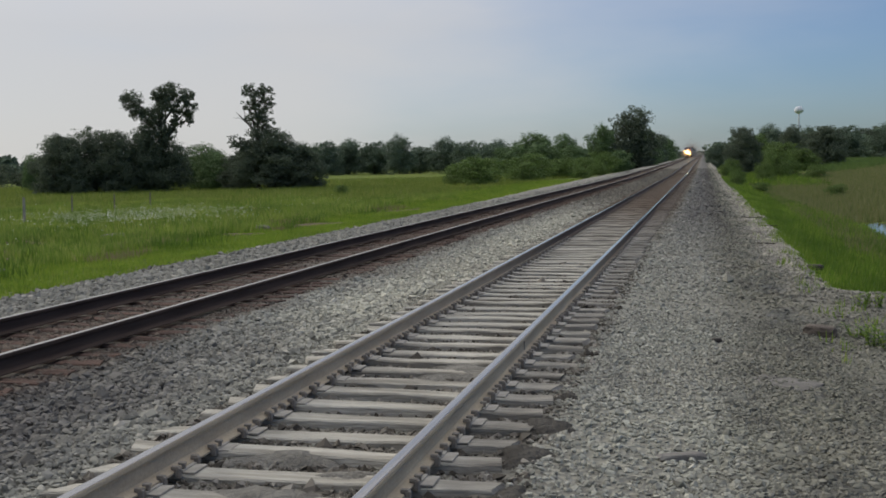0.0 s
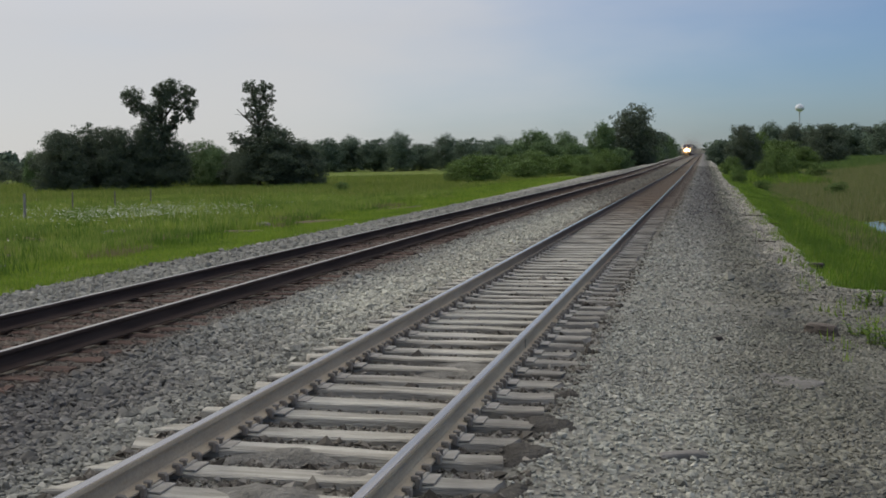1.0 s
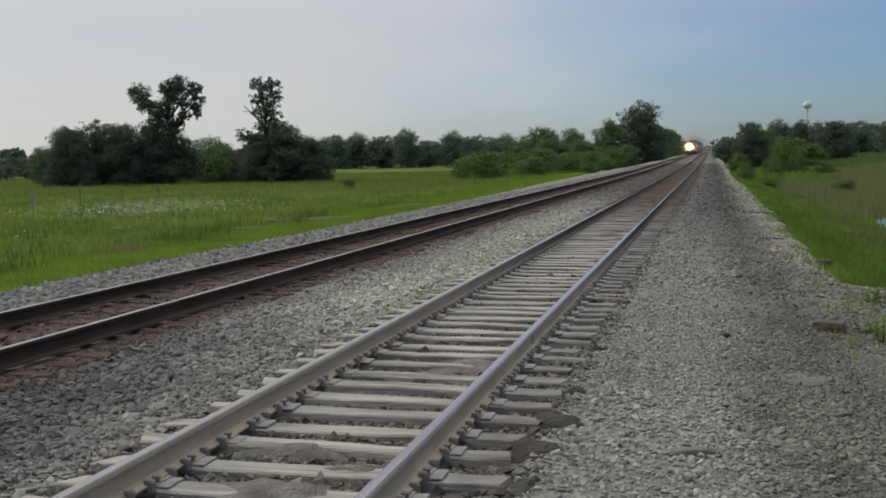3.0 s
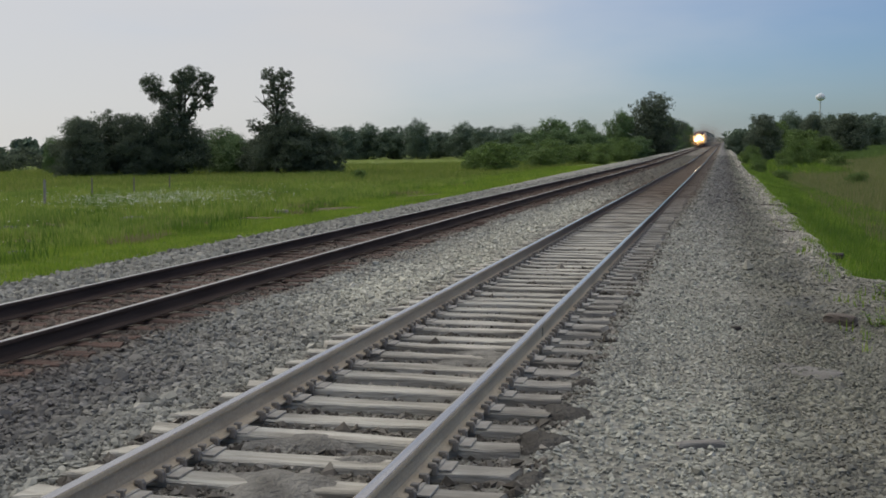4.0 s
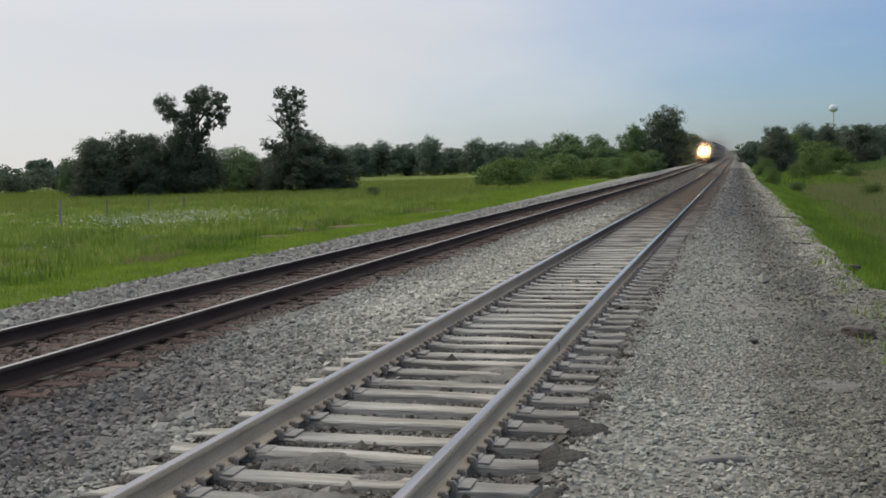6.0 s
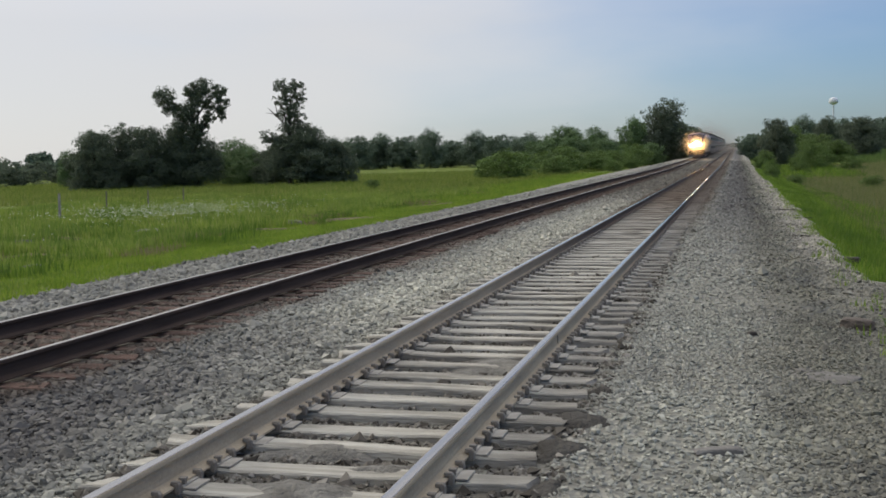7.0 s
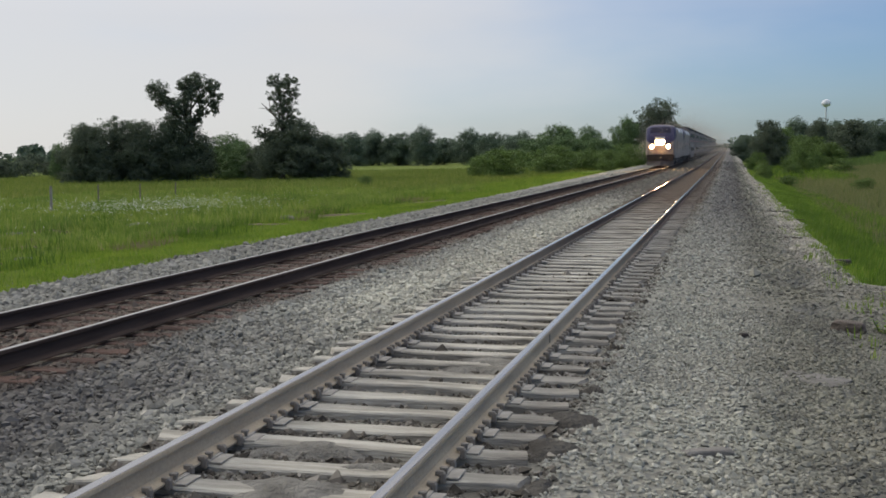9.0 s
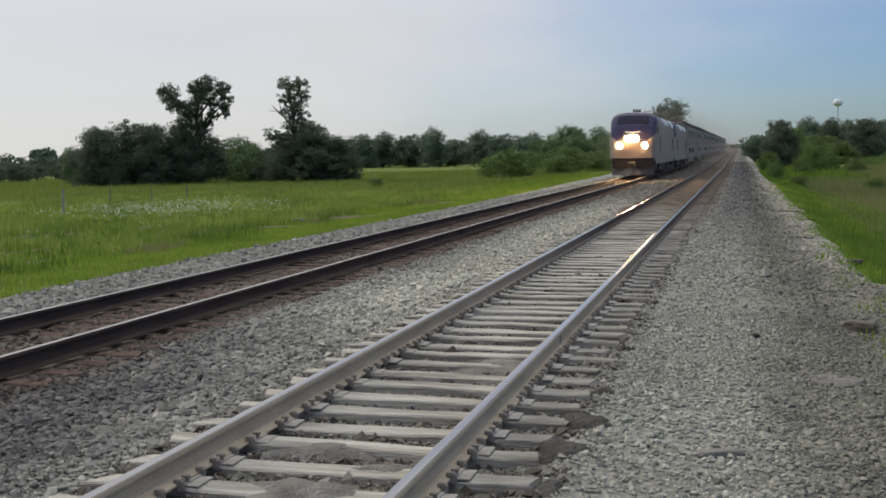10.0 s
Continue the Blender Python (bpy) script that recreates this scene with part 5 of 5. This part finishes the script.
def locomotive(y0, lead):
    L = 21.0
    t = thing("locomotive", "silver diesel locomotive with a dark blue nose" + (", headlights lit" if lead else " running second"), "locomotive", "train")
    # the raked nose, then the long straight body
    nose = ((0.00, 1.28, 1.32, 2.30, 0.22), (0.05, 1.38, 1.30, 2.60, 0.30), (0.20, 1.45, 1.28, 3.02, 0.40), (0.45, 1.49, 1.20, 3.50, 0.50),
            (0.75, 1.515, 0.90, 3.92, 0.58), (1.02, 1.525, 0.90, 4.20, 0.64), (1.40, 1.53, 0.90, 4.36, 0.68), (2.1, 1.53, 0.90, 4.43, 0.72), (3.4, 1.53, 0.90, 4.46, 0.80))
    secs = []
    for a, b in zip(nose, nose[1:]):
        secs += [hull_ring(*(p + (q - p) * k / 7 for p, q in zip(a, b)), steps=44, power=0.70) for k in range(7)]
    secs += [hull_ring(yy, 1.53, 0.90, 4.46, 0.92, steps=44, power=0.82) for yy in (3.4, 5.3, 6.4, 9.0, 11.0, 11.2, 13.3, 16.6, 18.4, 18.6, 20.4)] + [hull_ring(20.9, 1.40, 1.0, 4.40, 0.85, steps=44, power=0.82)]
    # shoulder panels painted white to imitate the sky reflected in them
    pale = ((9.0, 11.0), (11.2, 13.3), (16.6, 18.4), (18.6, 20.4))

    def pick(c, n):
        if c.z > 3.62 and 3.5 < c.y < 20.4 and abs(c.x) > 0.75 and c.z < 4.20:
            if any(lo < c.y < hi for lo, hi in pale):
                return "shoulder_panel." + "ew"[c.x < 0] + str(sum(c.y > hi for lo, hi in pale))
            if 5.3 < c.y < 6.4:
                return "shoulder_window." + "ew"[c.x < 0]
        if c.z > 4.2 and c.y > 2.4:
            return "roof"
        if 0.50 < c.y < 0.98 and c.z > 3.45 and 0.05 < abs(c.x) < 1.05 and n.y * n.y > 0.12:
            return "windscreen"
        back = 2.5 - 1.2 * ((c.z - 3.4) / 1.0) ** 2
        if c.y < back and c.z > 2.34 + 0.55 * max(0.0, (abs(c.x) - 0.6) / 0.9) ** 2:
            return "nose_panel"
        return "body"

    meshes = loft(secs, pick)
    bm = meshes["body"]
    cap(bm, secs[0])
    cap(bm, secs[-1])
    mats = {"body": SILVER, "nose_panel": NAVY, "roof": ROOFDARK, "windscreen": GLASS, "shoulder_panel": TOWERWHITE, "shoulder_window": GLASS}
    for key, bm in meshes.items():
        name = key.split(".")[0]
        part(name, bm, mats[name], t, {"nose_panel": "dark blue nose panel", "roof": "sooty dark roof", "windscreen": "dark raked windscreen", "shoulder_panel": "sloping side panel with sky reflection painted white", "shoulder_window": "dark cab side window"}.get(name, ""), True)
    for s in (-1, 1):
        # doors and vents
        for ya, yb in ((4.3, 4.95), (18.7, 19.5)):
            bm = bmesh.new()
            box(bm, s * 1.545 - 0.012, s * 1.545 + 0.012, ya, yb, 1.75, 2.75, 0.01)
            part("side_vent", bm, UNDER, t)
        bm = bmesh.new()
        box(bm, s * 1.537 - 0.01, s * 1.537 + 0.01, 2.4, 20.4, 2.36, 2.42)
        part("stripe", bm, REDLINE, t, "thin red stripe")
        bm = bmesh.new()
        box(bm, s * 1.56 - 0.05, s * 1.56 + 0.05, 1.9, 2.0, 3.0, 3.4, 0.02)
        part("mirror", bm, SILVER, t)
        # ditch lamp housings and lenses
        bm = bmesh.new()
        tube(bm, (s * 0.84, -0.16, 2.12), (s * 0.84, 0.10, 2.12), 0.20, 0.22, 16)
        d = part("ditch_light", bm, UNDER, t)
        if lead:
            bm = bmesh.new()
            tube(bm, (s * 0.84, -0.168, 2.12), (s * 0.84, -0.10, 2.12), 0.17, 0.17, 16)
            part("lens", bm, DITCHLAMP, d, "glowing lens")
    # headlight cluster
    bm = bmesh.new()
    box(bm, -0.46, 0.46, -0.10, 0.35, 2.34, 2.82, 0.06)
    hl = part("headlight", bm, SILVER, t)
    for s in (-1, 1):
        bm = bmesh.new()
        tube(bm, (s * 0.21, -0.108, 2.58), (s * 0.21, -0.05, 2.58), 0.19, 0.19, 16)
        part("lens", bm, HEADLAMP if lead else GLASS, hl, "glowing lens" if lead else "")
    bm = bmesh.new()
    for s in (-1, 1):
        vs = [bm.verts.new(q) for q in ((0, 0.09, 2.93), (s * 0.50, 0.13, 3.02), (s * 0.50, 0.16, 3.10), (0, 0.14, 3.04))]
        bm.faces.new(vs if s > 0 else vs[::-1])
    bmesh.ops.solidify(bm, geom=bm.faces[:], thickness=0.05)
    part("nose_emblem", bm, TOWERWHITE, t, "pale chevron emblem")
    # pilot, plough and coupler
    bm = bmesh.new()
    box(bm, -1.38, 1.38, 0.08, 0.75, 0.66, 1.30, 0.05)
    part("buffer_beam", bm, UNDER, t)
    bm = bmesh.new()
    vs = [(-1.40, 0.45, 0.14), (0, -0.25, 0.14), (1.40, 0.45, 0.14), (1.40, 0.60, 0.72), (0, 0.05, 0.72), (-1.40, 0.60, 0.72)]
    v = [bm.verts.new(p) for p in vs]
    bm.faces.new((v[0], v[1], v[4], v[5]))
    bm.faces.new((v[1], v[2], v[3], v[4]))
    ext = bmesh.ops.extrude_face_region(bm, geom=bm.faces[:])
    bmesh.ops.translate(bm, vec=(0, 0.08, 0), verts=[q for q in ext["geom"] if isinstance(q, bmesh.types.BMVert)])
    part("plough", bm, PILOT, t, "dull grey pilot plough")
    bm = bmesh.new()
    box(bm, -0.14, 0.14, -0.45, 0.3, 0.72, 0.98, 0.04)
    box(bm, -0.22, 0.22, -0.55, -0.30, 0.68, 1.02, 0.06)
    part("coupler", bm, UNDER, t)
    bm = bmesh.new()
    box(bm, -1.3, 1.3, 7.6, 13.4, 0.30, 0.95, 0.12)
    part("fuel_tank", bm, UNDER, t)
    bm = bmesh.new()
    for k in range(3):
        box(bm, -0.8, 0.8, 8.0 + 3.6 * k, 10.6 + 3.6 * k, 4.34, 4.54, 0.04)
    part("roof_fan_housing", bm, ROOFDARK, t)
    bm = bmesh.new()
    for s in (-0.2, 0.0, 0.2):
        tube(bm, (s, 3.9, 4.55), (s, 3.4, 4.58), 0.03, 0.09, 8)
    box(bm, -0.25, 0.25, 3.85, 3.95, 4.38, 4.56)
    part("horn", bm, UNDER, t)
    for yb in (4.2, 16.8):
        bogie(t, yb)
    t.location = (FAR_X, y0, 0)
    return t


def coach():
    L = 25.6
    t = thing("passenger_coach", "stainless steel passenger coach with a dark window band", "railway coach", "train coaches")
    secs = [hull_ring(0.0, 1.38, 1.0, 4.78, 0.55)] + [hull_ring(y, 1.52, 0.95, 4.93, 0.60) for y in (0.15, 4, 8, 12.8, 17, 21, L - 0.15)] + [hull_ring(L, 1.38, 1.0, 4.78, 0.55)]
    meshes = loft(secs, lambda c, n: "roof" if c.z > 4.36 else "body")
    cap(meshes["body"], secs[0])
    cap(meshes["body"], secs[-1])
    part("body", meshes["body"], STEEL, t, "", True)
    part("roof", meshes["roof"], ROOFDARK, t, "sooty dark roof", True)
    for s in (-1, 1):
        for k in range(12):
            bm = bmesh.new()
            box(bm, s * 1.525 - 0.012, s * 1.525 + 0.012, 2.6 + 1.75 * k, 3.9 + 1.75 * k, 3.35, 3.95, 0.01)
            part("window", bm, GLASS, t)
        for k in range(8):
            bm = bmesh.new()
            box(bm, s * 1.525 - 0.012, s * 1.525 + 0.012, 6.0 + 1.75 * k, 7.1 + 1.75 * k, 1.45, 2.0, 0.01)
            part("lower_window", bm, GLASS, t)
        bm = bmesh.new()
        box(bm, s * 1.522 - 0.01, s * 1.522 + 0.01, 0.3, L - 0.3, 2.85, 2.93)
        part("stripe", bm, REDLINE, t, "thin red stripe")
        for yd in (12.0,):
            bm = bmesh.new()
            box(bm, s * 1.530 - 0.012, s * 1.530 + 0.012, yd, yd + 1.2, 1.0, 2.7, 0.01)
            part("door", bm, PLATE, t)
    bm = bmesh.new()
    box(bm, -1.50, 1.50, 6.0, 19.6, 0.40, 1.02, 0.06)
    part("underfloor_box", bm, STEEL, t)
    bm = bmesh.new()
    box(bm, -0.6, 0.6, -0.28, 0.05, 2.6, 4.6, 0.05)
    part("gangway", bm, UNDER, t)
    for yb in (3.0, L - 3.0):
        bogie(t, yb, (-1.3, 1.3), 0.46)
    return t


# exhaust, dust and added lamp bloom: fine specks in the air about the train


def specks(name, points, size, mat, label):
    n = len(points)
    a, b = rng.normal(size=(2, n, 3)) * size
    v = np.stack([points - a, points + a * 0.4 + b, points - b * 0.8 + a * 0.3], 1).reshape(-1, 3)
    return tagged(new(name, raw_mesh(name, v, np.arange(len(v)).reshape(-1, 3), mat)), label, "dust", kind="stuff")


SMOKE = island_material("exhaust_soot", ((0.40, 0.33, 0.28), (0.30, 0.25, 0.22)), 1.0, 0.0, 0.5)
DUST_BLOOM = island_material("dust_and_bloom_specks", ((0.42, 0.38, 0.33), (0.50, 0.44, 0.38)), 1.0, 0.0, 0.6)
n = 170000
along = rng.uniform(0, 1, n) ** 1.2
sy = 34 + 200 * along
sz = 4.5 + rng.exponential(0.8 + 2.0 * along, n)
sx = rng.normal(0, 1.2 + 2.2 * along, n) + 1.5 * along
exhaust = specks("exhaust_haze", np.stack([sx, sy, sz], -1), 0.0075, SMOKE, "thin brownish exhaust haze trailing over the train")
n = 130000
along = rng.uniform(0, 1, n) ** 0.75
trail = specks("track_dust", np.stack([rng.normal(0.8, 2.0 + 2.5 * along, n), 30 + 420 * along, np.abs(rng.normal(0, 1.2 + 2.6 * along, n)) + 0.1], -1), 0.02, DUST_BLOOM, "pale dust whirled up beside the train")
# specks added before the lamps to stand in for headlight bloom
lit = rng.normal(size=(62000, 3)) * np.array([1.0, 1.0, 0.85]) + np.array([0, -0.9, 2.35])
lamp_bloom = specks("lamp_bloom_specks", lit[(lit[:, 1] < -0.25) & (lit[:, 2] > 0.3) & (lit[:, 2] < 4.9)], 0.0115, DUST_BLOOM, "lit specks added as bloom before the headlights")

# fine specks close about the lenses, added to give them a soft bloom
near_lens = []
for lx, lz, num in ((-0.84, 2.12, 1500), (0.84, 2.12, 1500), (-0.21, 2.58, 2000), (0.21, 2.58, 2000)):
    q = rng.normal(size=(num, 3)) * np.array([0.20, 0.22, 0.18])
    near_lens.append(np.stack([lx + q[:, 0], -0.3 - np.abs(q[:, 1]), lz + q[:, 2]], -1))
lens_bloom = specks("headlight_bloom", np.concatenate(near_lens), 0.0055, DUST_BLOOM, "fine lit specks added as bloom close to the headlights")

TRAIN_FRONT, SPEED = 74.5, 42.5      # metres ahead at the end of the clip; metres a second
train = [(locomotive(0, True), 0.0), (locomotive(0, False), 21.6), (exhaust, 0.0), (trail, 0.0), (lens_bloom, 0.0)]
first = coach()
train.append((first, 43.5))
for i in range(1, 12):
    train.append((copy_thing(first, Matrix()), 43.5 + 26.2 * i))


def motions():
    """The train runs towards the camera on the western track at a steady speed."""
    for ob, back in train:
        rows = []
        for k in range(41):
            t = k * 0.25
            y = TRAIN_FRONT + SPEED * (10.0 - t) + back
            tilt = math.degrees(math.atan(float(grade(y + 20) - grade(y)) / 20))
            rows.append((t, pose(FAR_X, y, float(grade(y)), tilt, 0, 0)))
        walk(ob, rows)
    # the added bloom specks before the lamps drop back, shrinking the halo on approach
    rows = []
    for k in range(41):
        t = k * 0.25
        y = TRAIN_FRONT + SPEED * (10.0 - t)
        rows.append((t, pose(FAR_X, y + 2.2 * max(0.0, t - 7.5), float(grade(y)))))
    walk(lamp_bloom, rows)


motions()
